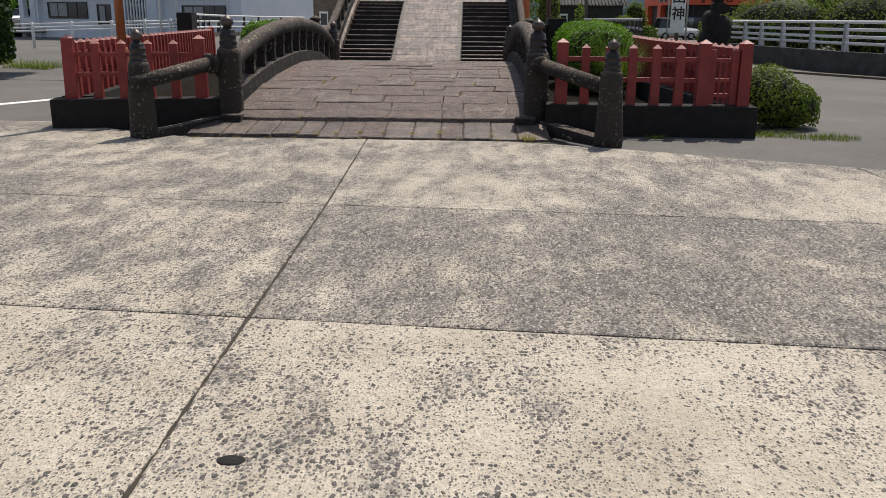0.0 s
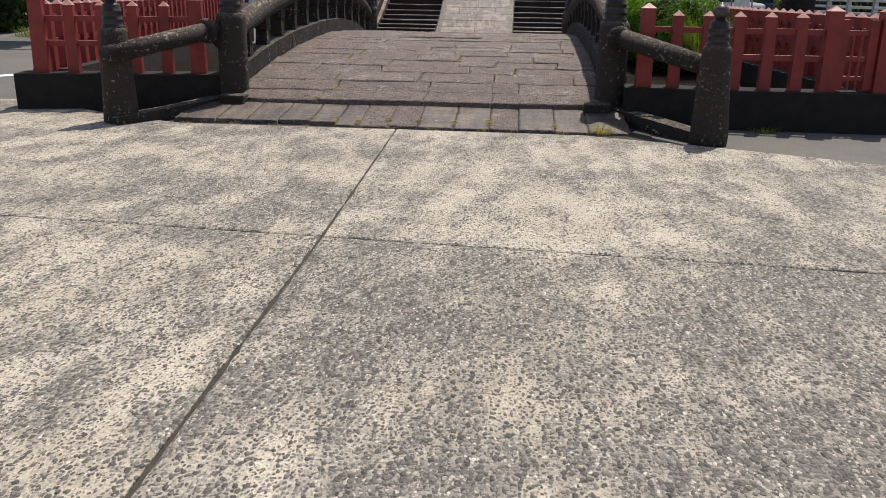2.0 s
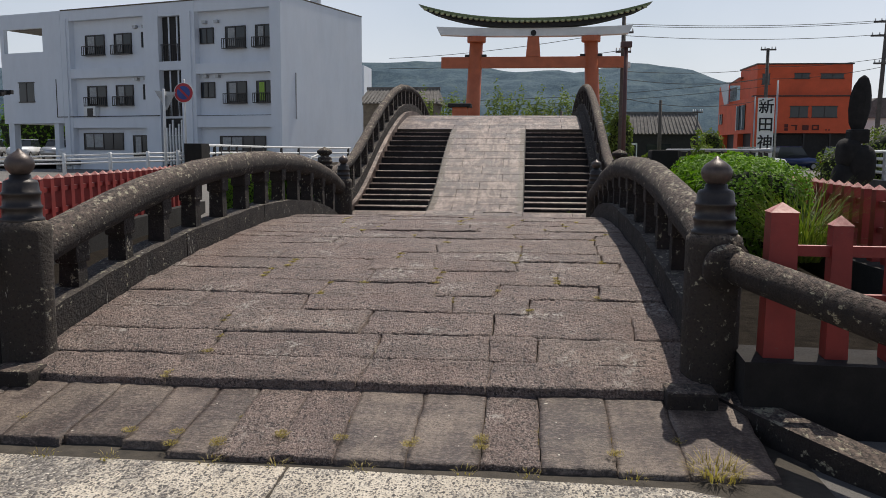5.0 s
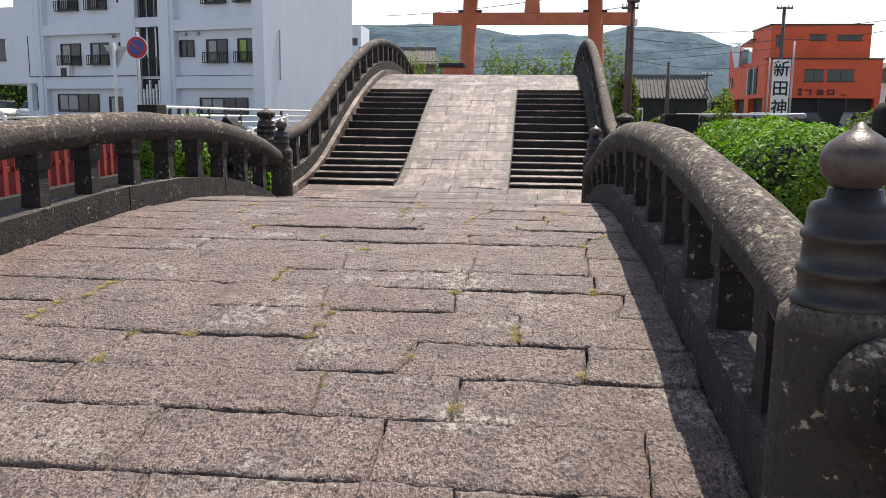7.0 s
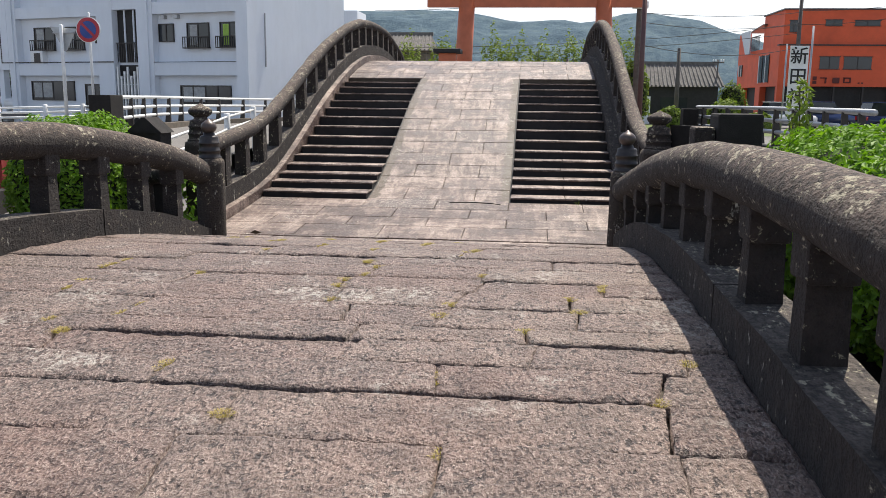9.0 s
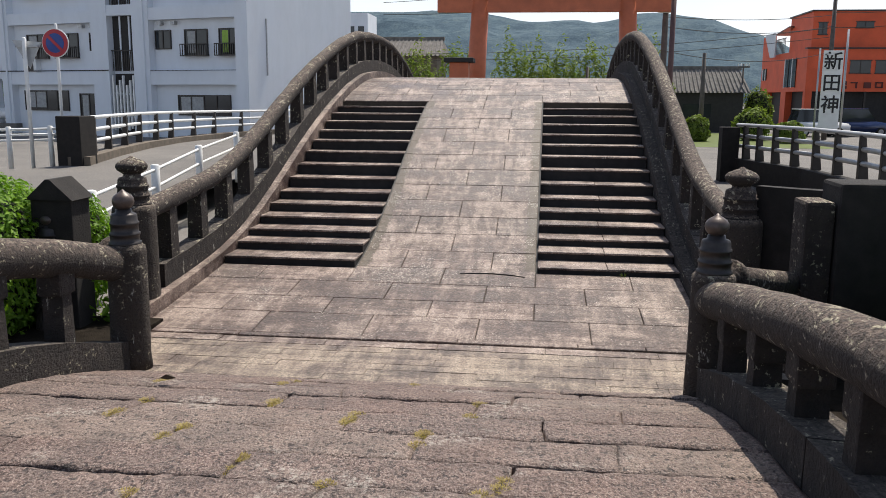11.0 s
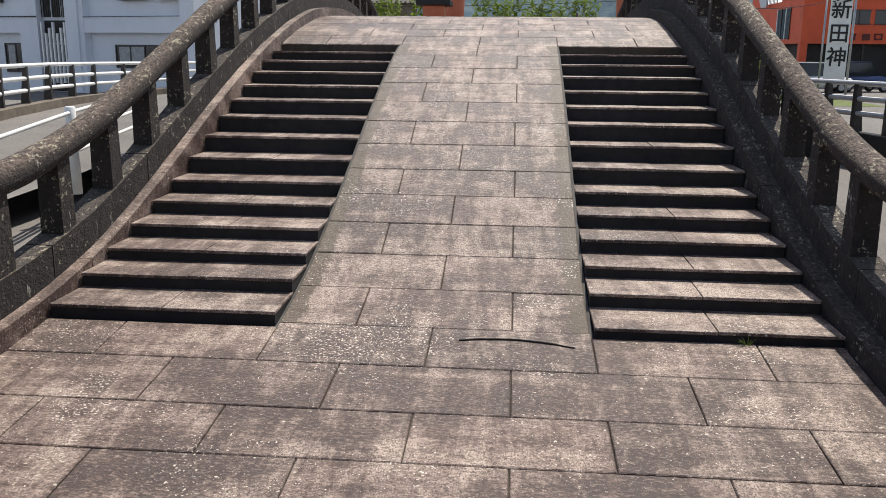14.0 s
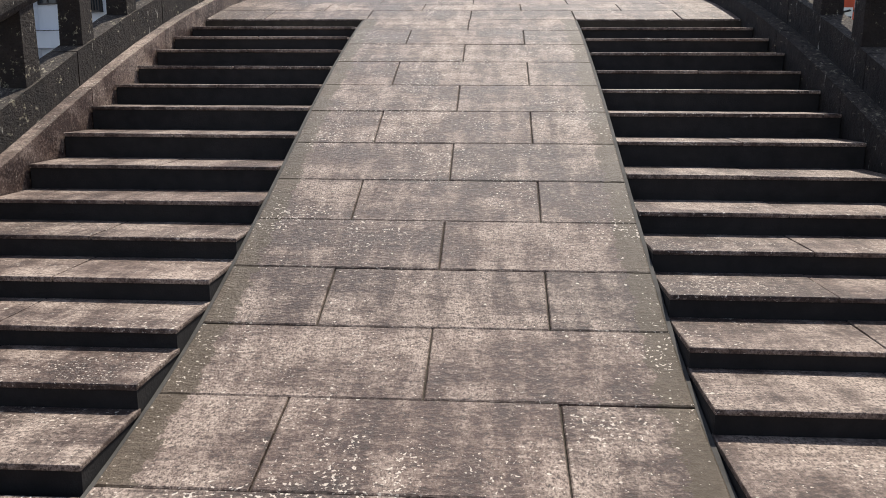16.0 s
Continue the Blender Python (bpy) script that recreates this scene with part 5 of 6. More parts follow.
for z in (7.5, 4.2):
    for u0, u1, g, c in ((14.05, 15.6, True, CURTAIN), (11.75, 13.1, True, CURTAIN), (10.42, 10.8, False, GLASS), (5.2, 6.15, False, GLASS), (2.82, 4.2, True, CURTAIN), (0.85, 2.0, True, GREEN_CURTAIN if z < 5 else CURTAIN)):
        bwindow(u0, u1, z if g else z + 0.38, z + 1.25, g, c)
    for u in (11.3, 10.55, 5.75, 4.85):
        bpart("vent_hood", [(u - 0.13, u + 0.13, 0.2, 0.45, z + 1.55, z + 1.72)], GREY_STEEL)
bwindow(12.75, 16.1, 1.33, 2.36, sash=4)
bwindow(10.5, 11.8, 0.9, 2.2)
bwindow(1.5, 4.8, 1.2, 2.15, sash=4)
bpart("drain_pipe", [(16.9, 17.0, -0.08, 0.02, 0, 9.9)], WALL, label="downpipe")
bpart("drain_pipe", [(6.55, 6.67, -0.1, 0.02, 0, 9.8)], WALL, label="downpipe")
bpart("cable", [(9.2, 18.0, -0.02, 0.02, 3.44, 3.5), (18.0, 18.06, -0.02, 0.02, 3.44, 6.0)], FRAME)
bpart("cable", [(0.75, 6.3, 0.0, 0.05, 3.42, 3.45)], FRAME)
ac = bpart("air_conditioner", [(14.75, 15.75, 0.1, 0.44, 3.4, 4.15)], WHITE_METAL, label="white outdoor unit")
bpart("fan_grille", [(14.95, 15.45, 0.085, 0.1, 3.5, 4.02)], FRAME, ac)
for piece in ((17.45, 23.1, 0.0, 0.3, 3.05, 7.85), (22.75, 23.1, 0.0, 0.3, 7.85, 10.45), (17.45, 19.1, 0.0, 0.3, 7.85, 10.45), (19.1, 22.75, 0.0, 0.3, 9.45, 10.45), (17.45, 23.1, 0.3, 5.0, 3.05, 3.3), (22.9, 23.1, 0.3, 5.0, 3.3, 7.8)):
    bpart("wing_wall", [piece], WALL, label="projecting wing with an open terrace")
# kerb brown keeps the ceiling dark: its shade is in the colour
bpart("terrace_ceiling", [(17.46, 23.09, 0.31, 5.0, 9.5, 9.7)], KERB, label="terrace ceiling coloured dark as shade")
for q in ((22.3, 22.85, 0.1, 0.6), (18.1, 18.5, 0.1, 0.5), (17.6, 17.9, 4.0, 4.4)):
    bpart("pillar", [(*q, -0.1, 3.06)], WALL, label="concrete pillar under the wing")
wing_window = bpart("window", [(20.1, 21.5, -0.03, -0.005, 4.55, 5.8)], GLASS, label="dark window of the wing")
bpart("window_frame", [(20.03, 21.57, -0.06, -0.003, 5.8, 5.87), (20.03, 21.57, -0.06, -0.003, 4.48, 4.55), (20.76, 20.84, -0.05, -0.031, 4.55, 5.8)], FRAME, wing_window)
bpart("roof_slab", [(-0.02, 17.4, 0.0, 9.85, 10.43, 10.5)], KERB)
bpart("roof_house", [(8.6, 14.2, 2.5, 6.0, 10.5, 10.95)], BLACK_WOOD, label="low dark roof structure")
bpart("roof_vent", [(1.2, 1.7, 6, 6.5, 10.5, 11.3), (1.1, 1.8, 5.9, 6.6, 11.3, 11.42)], WALL)
bpart("drain_pipe", [(-0.06, 0.0, 1.5, 1.56, 3.2, 6.0)], GREY_STEEL)

# ---- orange shop ----
shop = thing("orange_shop", "bright orange two-storey shop with a dark open ground floor", "building")
SY, SX = 80.0, 19.7
# solid black block painted as the shade inside the open ground floor
part("ground_floor", boxed(SX + 0.5, 28.4, SY + 0.6, SY + 13, -0.1, 2.86), BLACK_WOOD, shop, "black block for shade in the open shop front")
for a, b in ((SY, SY + 0.5), (SY + 5.0, SY + 6.4), (SY + 11, SY + 13)):
    part("pier", boxed(SX, SX + 0.49, a, b, -0.1, 2.85), ORANGE_WALL, shop)
part("pier", boxed(28.1, 28.5, SY + 0.05, SY + 13, -0.1, 2.85), ORANGE_WALL, shop)
part("upper_floor", boxed(SX, 28.5, SY, SY + 13, 2.85, 5.85), ORANGE_WALL, shop, "orange upper storey")
part("penthouse", boxed(SX + 0.3, 27.6, SY + 0.4, SY + 6, 5.86, 8.5), ORANGE_WALL, shop, "orange top storey")
part("roof_edge", boxed(SX + 0.2, 27.7, SY + 0.3, SY + 6.1, 8.5, 8.6), FRAME, shop)
part("roof_edge", boxed(SX - 0.1, 28.6, SY - 0.1, SY + 0.4, 5.85, 5.95), FRAME, shop)
part("terrace_wall", boxed(SX, SX + 0.2, SY + 9.6, SY + 13, 5.86, 7.5), ORANGE_WALL, shop)
part("awning", hexa(shape(), [(SX - 0.5, SY + 7.2, 5.6), (SX - 0.4, SY + 7.2, 5.6), (SX - 0.4, SY + 8.6, 5.6), (SX - 0.5, SY + 8.6, 5.6)],
                    [(SX - 0.2, SY + 8.6, 7.6), (SX - 0.1, SY + 8.6, 7.6), (SX - 0.1, SY + 11.8, 7.6), (SX - 0.2, SY + 11.8, 7.6)]), GREY_STEEL, shop, "tilted grey corrugated sheet")
for k in range(9):
    part("terrace_bar", boxed(SX, SX + 0.04, SY + 6.2 + 0.35 * k, SY + 6.24 + 0.35 * k, 5.86, 7.0), FRAME, shop)
part("terrace_bar", boxed(SX - 0.01, SX + 0.05, SY + 6.0, SY + 9.4, 7.0, 7.06), FRAME, shop)
part("terrace_roof", hexa(shape(), [(SX - 0.1, SY + 5, 7.75), (SX + 2.0, SY + 5, 7.75), (SX + 2.0, SY + 9, 7.4), (SX - 0.1, SY + 9, 7.4)], [(SX - 0.1, SY + 5, 7.83), (SX + 2.0, SY + 5, 7.83), (SX + 2.0, SY + 9, 7.48), (SX - 0.1, SY + 9, 7.48)]), FRAME, shop)
for x0, x1, z0, z1 in ((22.66, 24.08, 4.17, 5.02), (24.4, 26.4, 4.17, 5.02), (22.98, 24.18, 7.36, 7.74), (25.1, 26.9, 7.36, 7.7), (20.4, 21.0, 6.9, 7.7)):
    off = SY + 0.4 if z0 > 6 else SY
    w = part("window", boxed(x0, x1, off - 0.03, off - 0.01, z0, z1), GLASS, shop, "dark window")
    part("window_frame", box(box(boxed(x0 - 0.06, x1 + 0.06, off - 0.06, off - 0.005, z1, z1 + 0.06), x0 - 0.06, x1 + 0.06, off - 0.06, off - 0.005, z0 - 0.06, z0), (x0 + x1) / 2 - 0.03, (x0 + x1) / 2 + 0.03, off - 0.05, off - 0.03, z0, z1), FRAME, w)
for y0, y1, z0, z1 in ((SY + 2.6, SY + 5.6, 3.2, 5.3), (SY + 11.2, SY + 12.4, 3.9, 4.8), (SY + 9.5, SY + 10.6, 6.2, 6.7)):
    w = part("window", boxed(SX - 0.03, SX - 0.01, y0, y1, z0, z1), GLASS, shop, "dark side window")
    for k in range(4):
        q = y0 + (y1 - y0) * k / 3
        part("mullion", boxed(SX - 0.07, SX - 0.03, q - 0.06, q + 0.06, z0 - 0.05, z1 + 0.05), WHITE_METAL if k % 2 else FRAME, w)
for k, (x, w, h) in enumerate(((22.4, 0.28, 0.28), (22.4, 0.28, 0.22), (23.05, 0.5, 0.09), (23.2, 0.12, 0.4), (23.95, 0.5, 0.42), (24.75, 0.46, 0.1), (24.75, 0.46, 0.1), (24.53, 0.1, 0.42), (24.97, 0.1, 0.42), (25.6, 0.12, 0.1), (25.85, 0.12, 0.1))):
    z = (3.45, 3.15, 3.48, 3.28, 3.3, 3.48, 3.16, 3.32, 3.32, 3.12, 3.12)[k]
    part("lettering", boxed(x - w / 2, x + w / 2, SY - 0.05, SY - 0.004, z - h / 2, z + h / 2), DARK_TEXT, shop, "dark red sign stroke")
for x in (21.6, 23.9, 26.0):
    part("shop_post", boxed(x - 0.07, x + 0.07, SY + 0.1, SY + 0.24, -0.1, 2.85), FRAME, shop)

banner = thing("vertical_banner", "white vertical shrine banner with black brushed characters", "sign")
part("board", boxed(15.92, 16.96, 64.0, 64.08, 0.6, 4.84, 0.01), WHITE, banner, "white board")
part("pole", lathe([(0.06, 0), (0.06, 6.0)], 10, (17.12, 64.1, -0.05)), GREY_STEEL, banner, "", True)
part("pole", lathe([(0.05, 0), (0.05, 5.0)], 10, (15.74, 64.1, -0.05)), GREY_STEEL, banner, "", True)
for i, ch in enumerate("新田神"):
    cu = bpy.data.curves.new("character", "FONT")
    cu.body, cu.size, cu.align_x, cu.align_y, cu.extrude, cu.offset = ch, 1.0, "CENTER", "CENTER", 0.01, 0.012
    cu.materials.append(BLACK_INK)
    tx = new("character", cu)
    tx.matrix_world = pose(16.44, 63.985, 4.22 - 1.16 * i, 90, 0, 0)
    tx.parent = banner
    tx["label"] = "black brushed character"

# ---- tiled house and other far roofs ----
def tiled_house(label, x0, x1, y0, y1, eave, ridge, wall_mat):
    ob = thing("house", label, "house", group="far houses")
    part("wall", boxed(x0 + 0.4, x1 - 0.4, y0 + 0.4, y1 - 0.4, -0.1, eave), wall_mat, ob)
    ym = (y0 + y1) / 2
    bm = shape()
    hexa(bm, [(x0, y0, eave - 0.1), (x1, y0, eave - 0.1), (x1, y1, eave - 0.1), (x0, y1, eave - 0.1)], [(x0 + 0.3, ym - 0.05, ridge), (x1 - 0.3, ym - 0.05, ridge), (x1 - 0.3, ym + 0.05, ridge), (x0 + 0.3, ym + 0.05, ridge)])
    roof = part("roof", bm, ROOF, ob, "grey tiled roof")
    n = int((x1 - x0) / 0.28)
    for k in range(n):
        x = x0 + (x1 - x0) * (k + 0.5) / n
        part("roof_tile", tube([(x, y0 - 0.03, eave - 0.05), (x + (x0 + x1 - 2 * x) * 0.04, ym, ridge + 0.03)], 0.06, 6), ROOF, roof)
    part("ridge", boxed(x0 + 0.2, x1 - 0.2, ym - 0.15, ym + 0.15, ridge - 0.05, ridge + 0.2), ROOF, roof)
    w = part("door", boxed(x0 + 0.9, x0 + 1.6, y0 + 0.34, y0 + 0.4, 0, 1.95), WHITE, ob, "pale glazed door")
    part("pane", boxed(x0 + 1.0, x0 + 1.5, y0 + 0.32, y0 + 0.34, 0.9, 1.8), GLASS, w)
    part("window", boxed(x0 + 2.3, x0 + 4.2, y0 + 0.36, y0 + 0.4, 1.0, 1.9), GLASS, ob)
    return ob


tiled_house("low old house with a grey tiled roof", 8.1, 14.8, 75, 80, 2.75, 4.3, BLACK_WOOD)
tiled_house("grey-roofed house behind the arched railing", -11.8, -5.6, 70, 76, 4.9, 6.0, KERB)
far_block = thing("far_building", "small pale far block above the trees", "building")
part("wall", boxed(-25.6, -22.6, 128, 134, 0, 13.2), WALL, far_block)
for k in range(2):
    part("window", boxed(-25.2 + 1.3 * k, -24.4 + 1.3 * k, 127.95, 128.0, 10.5, 11.5), GLASS, far_block)
house = thing("house", "pale gabled house behind the dark utility pole", "house", group="far houses")
part("wall", boxed(31.5, 40.0, 92, 100, -0.1, 4.6), WHITE, house)
part("roof", hexa(shape(), [(31, 91.5, 4.5), (40.5, 91.5, 4.5), (40.5, 100.5, 4.5), (31, 100.5, 4.5)], [(34, 91.5, 6.4), (40, 91.5, 6.4), (40, 100.5, 6.4), (34, 100.5, 6.4)]), ROOF, house)


# ---- vehicles ----
sheet("parking_lot", [(-50, 61), (-29.2, 61), (-29.2, 82), (-50, 82)], 0.52, ASPHALT, "raised asphalt parking lot behind the pilotis", "parking lot")

def car(label, x, y, turn, paint, z=0.0, tall=1.5, length=3.6, group="parked cars"):
    """A small parked car: body shell, glass band, four wheels."""
    ob = thing("car", label, "car", group=group)
    m = pose(x, y, z, 0, 0, turn)
    w = 0.78

    def put(name, bm, mat, parent=ob, label_="", smooth=False):
        bm.transform(m)
        return part(name, bm, mat, parent, label_, smooth)
    L = length / 2
    bm = shape()
    prof = [(-L, 0.3), (-L - 0.03, 0.62), (-L + 0.05, 0.9), (L - 1.0, 0.95), (L - 0.1, 0.82), (L, 0.55), (L - 0.03, 0.3)]
    rings = [[bm.verts.new((px, sgn * w, pz)) for px, pz in prof] for sgn in (-1, 1)]
    bm.faces.new(rings[0])
    bm.faces.new(rings[1][::-1])
    for i in range(len(prof)):
        j = (i + 1) % len(prof)
        bm.faces.new((rings[0][i], rings[1][i], rings[1][j], rings[0][j]))
    bmesh.ops.bevel(bm, geom=list(bm.edges), offset=0.05, segments=2, affect="EDGES")
    body = put("body", bm, paint, smooth=True)
    bm = hexa(shape(), [(-L + 0.06, -w + 0.06, 0.9), (L - 0.95, -w + 0.06, 0.9), (L - 0.95, w - 0.06, 0.9), (-L + 0.06, w - 0.06, 0.9)],
              [(-L + 0.3, -w + 0.16, tall - 0.05), (L - 1.55, -w + 0.16, tall - 0.05), (L - 1.55, w - 0.16, tall - 0.05), (-L + 0.3, w - 0.16, tall - 0.05)])
    put("cabin_glass", bm, GLASS, body, "dark glass")
    bm = box(shape(), -L + 0.25, L - 1.5, -w + 0.13, w - 0.13, tall - 0.05, tall, 0.02)
    put("roof", bm, paint, body)
    for px in (-L + 0.62, L - 0.68):
        for sgn in (-1, 1):
            v, f = lathe([(0.27, -0.09), (0.29, -0.05), (0.29, 0.05), (0.27, 0.09)], 18)
            q = m @ pose(px, sgn * (w - 0.06), 0.29, 90, 0, 0)
            wh = part("wheel", ([q @ Vector(p_) for p_ in v], f), TYRE, ob)
            v, f = lathe([(0.17, -0.1), (0.17, 0.1)], 12)
            part("rim", ([q @ Vector(p_) for p_ in v], f), GREY_STEEL, wh)
    for sgn in (-1, 1):
        put("tail_lamp", box(shape(), -L - 0.045, -L + 0.0, sgn * (w - 0.12) - 0.09, sgn * (w - 0.12) + 0.09, 0.62, 0.85), TAIL, body)
        put("headlight", box(shape(), L - 0.12, L - 0.01, sgn * (w - 0.16) - 0.12, sgn * (w - 0.16) + 0.12, 0.6, 0.72), WHITE, body)
    return ob


for x, y, turn, paint, label in ((-38.5, 70, -75, CAR_WHITE, "white parked car under the trees"), (-36.3, 71, -78, CAR_SILVER, "silver parked car under the trees"),
                                 (-34.2, 72.5, -80, CAR_WHITE, "white parked hatchback beside other cars"), (-40.6, 68.5, -75, CAR_SILVER, "silver parked car in the shade"),
                                 (-30.6, 63.5, -72, CAR_WHITE, "white parked car beside the pilotis")):
    car(label, x, y, turn, paint, 0.52 if x < -30 else -0.03)
car("dark blue parked van in front of the orange shop", 20.8, 72.0, 10, CAR_DARK, -0.03, 1.75, 3.5)
car("white parked van in front of the orange shop", 17.9, 70.5, 5, CAR_WHITE, -0.03, 1.7, 3.4)
car("dark parked van by the guard rail", 23.5, 68.5, 8, CAR_DARK, -0.03, 1.75, 3.5)

# ---- monument, mound hedge, trees, scrub ----
mon = thing("monument", "dark leaf-shaped memorial stone on a rough rock base", "monument")
for rx, ry, rz, ax, az in ((9.72, 30.6, 0.45, 0.46, 0.75), (9.95, 30.55, 1.1, 0.36, 0.55), (9.68, 30.65, 1.45, 0.28, 0.4)):
    part("rock", core_lump(rx, ry, rz, ax, 0.4, az, 3.0, 1.0, int(rz * 10)), PLINTH, mon, "rough dark boulder")
part("pedestal", boxed(9.62, 10.12, 30.38, 30.82, 1.7, 2.08, 0.07), PLINTH, mon)
vs, fs = [], []
for z, w, dx in ((2.05, 0.16, 0.0), (2.25, 0.23, 0.0), (2.6, 0.28, 0.02), (2.95, 0.28, 0.04), (3.22, 0.22, 0.06), (3.42, 0.13, 0.08), (3.5, 0.03, 0.09)):
    for i in range(10):
        a = 6.2832 * i / 10
        vs.append((9.86 + dx + w * math.cos(a) * (1 + 0.12 * noise.noise((i * 1.7, z * 3, 0))), 30.6 + 0.45 * w * math.sin(a), z))
for r in range(6):
    fs += [(r * 10 + i, r * 10 + (i + 1) % 10, (r + 1) * 10 + (i + 1) % 10, (r + 1) * 10 + i) for i in range(10)]
part("stele", (vs, fs + [tuple(range(10))[::-1], tuple(range(60, 70))]), PLINTH, mon, "upright leaf-shaped stone slab")
shrub("hedge", "long rounded clipped hedge behind the white guard rail", "hedge",
      [(14.2, 36.8, 1.15, 2.2, 1.5, 1.25), (17.8, 35.4, 1.3, 2.6, 1.6, 1.35), (22.0, 33.2, 1.5, 3.0, 2.0, 1.5), (11.7, 36.2, 0.75, 1.0, 0.9, 0.95)], 22000, 0.06, LEAF_BUSH, 1.8, 2.6, "hedges")


def tree(name, label, x, y, h, r, crown, count, size, leaf, seed):
    """A tapered trunk with limbs, and a crown of leaf clumps with gaps."""
    g = np.random.default_rng(seed)
    ob = thing(name, label, "tree")
    part("trunk", tube([(x, y, -0.1), (x + 0.08, y, h * 0.3), (x - 0.05, y + 0.05, h * 0.62), (x, y, h * 0.85)], [r * 1.35, r, r * 0.7, r * 0.3], 12, 0.12), BARK, ob, "", True)
    pts, outs = [], []
    for k in range(crown):
        a, q = g.uniform(0, 6.283), g.uniform(0.25, 1.0)
        cx, cy, cz = x + math.cos(a) * q * h * 0.15 - 0.5, y + math.sin(a) * q * h * 0.15, h * g.uniform(0.5, 1.0)
        if k % 2 == 0:
            part("limb", tube([(x, y, h * 0.42), ((x + cx) / 2, (y + cy) / 2, (h * 0.42 + cz) / 2 + 0.1), (cx, cy, cz)], [r * 0.4, r * 0.25, r * 0.08], 7), BARK, ob, "", True)
        s = h * g.uniform(0.09, 0.17)
        p_, d_ = lump(count // crown, cx, cy, cz, s * 1.2, s * 1.2, s, 2.0, 0.35, seed + k)
        pts.append(p_)
        outs.append(d_)
    part("crown", leaves(np.concatenate(pts), np.concatenate(outs), size, 1.9, seed), leaf, ob)
    return ob


tree("tree", "shady ivy-grown tree at the edge of the lane", -12.6, 24.6, 5.6, 0.3, 16, 6000, 0.09, LEAF_DARK, 31)
ivy = thing("ivy", "dark ivy wrapped round the tree trunk", "plant")
p, d = lump(3200, -12.5, 24.5, 1.3, 0.62, 0.55, 1.5, 2.4, 0.2, 14)
part("foliage", leaves(p, d, 0.08, 1.6, 6), LEAF_DARK, ivy)
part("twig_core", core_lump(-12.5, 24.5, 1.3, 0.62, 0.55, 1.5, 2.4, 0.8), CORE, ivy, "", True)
weed = thing("weeds", "green weeds at the foot of the ivy tree", "plant", "stuff")
part("blades", joined(*[blades(-11.3 + 0.35 * i, 23.6 - 0.1 * i, -0.02, 0.4, 150, 0.4, 0.25, 0.012, 40 + i) for i in range(4)]), GRASS, weed)
shelter = thing("notice_shelter", "old notice shelter with a dark shingled roof on timber posts", "shelter")
for x in (-14.6, -12.6):
    part("post", boxed(x - 0.69, x - 0.51, 22.5, 22.68, -0.05, 2.8), BLACK_WOOD, shelter)
bm = hexa(shape(), [(-13.5, 21.7, 2.8), (-9.7, 21.7, 2.62), (-9.7, 23.5, 2.62), (-13.5, 23.5, 2.8)], [(-13.3, 22.5, 3.4), (-10.2, 22.5, 3.15), (-10.2, 22.7, 3.15), (-13.3, 22.7, 3.4)])
sr = part("roof", bm, BLACK_WOOD, shelter, "ragged dark shingle roof")
for k in range(16):
    y = 21.75 + 0.11 * k
    part("shingle", boxed(-9.9, -9.5 + 0.08 * math.sin(k * 2.4), y, y + 0.09, 2.56 + 0.03 * math.sin(k), 2.64 + 0.03 * math.sin(k)), BLACK_WOOD, sr)

SCRUB = [(-3.2, 56, 0.9), (-0.6, 57, 1.1), (0.6, 56, 0.6), (1.8, 57, 0.8), (3.2, 56.5, 1.0), (-5.2, 57, 0.8), (5.4, 56, 1.3)]
for i, (x, y, s) in enumerate(SCRUB):
    shrub("scrub", "loose yellow-green scrub beyond the bridge", "bush", [(x, y, 2.0, 0.9, 0.7, 1.7 + 0.9 * s)], 3000, 0.10, LEAF_WILD, 2.4, 2.0, "scrub beyond the bridge", 0.6, core=False)
for x, y, z, rx, rz in ((12.4, 64, 0.8, 1.0, 0.9), (6.3, 56, 1.8, 0.7, 1.9), (16.0, 78, 1.3, 1.0, 1.8), (13.6, 61, 0.5, 0.8, 0.6), (9.0, 62, 0.6, 0.8, 0.7)):
    shrub("garden_shrub", "leafy garden shrub in front of the tiled house", "bush", [(x, y, z, rx, rx * 0.8, rz)], 1800, 0.12, LEAF_BUSH if x > 15 else LEAF_WILD, 2.2, 2.0, "garden shrubs", 0.35)
for x, y, z, r in ((27.0, 61, 2.0, 2.4), (31, 62, 2.2, 2.6), (-37, 78, 2.2, 3.0), (-43, 80, 3.0, 4.0)):
    shrub("clipped_tree", "rounded dark green tree crown", "tree", [(x, y, z, r, r * 0.8, z)], 3200, 0.16, LEAF_BUSH if x > 0 else LEAF_HEDGE, 1.9, 2.2, "rounded trees", 0.2)
lawn = alone("lawn", ([(6.8, 56, -0.02), (16, 56, -0.02), (16, 74, -0.02), (6.8, 74, -0.02)], [(0, 1, 2, 3)]), GRASS, "mown grass in front of the tiled house", "grass", "structure")

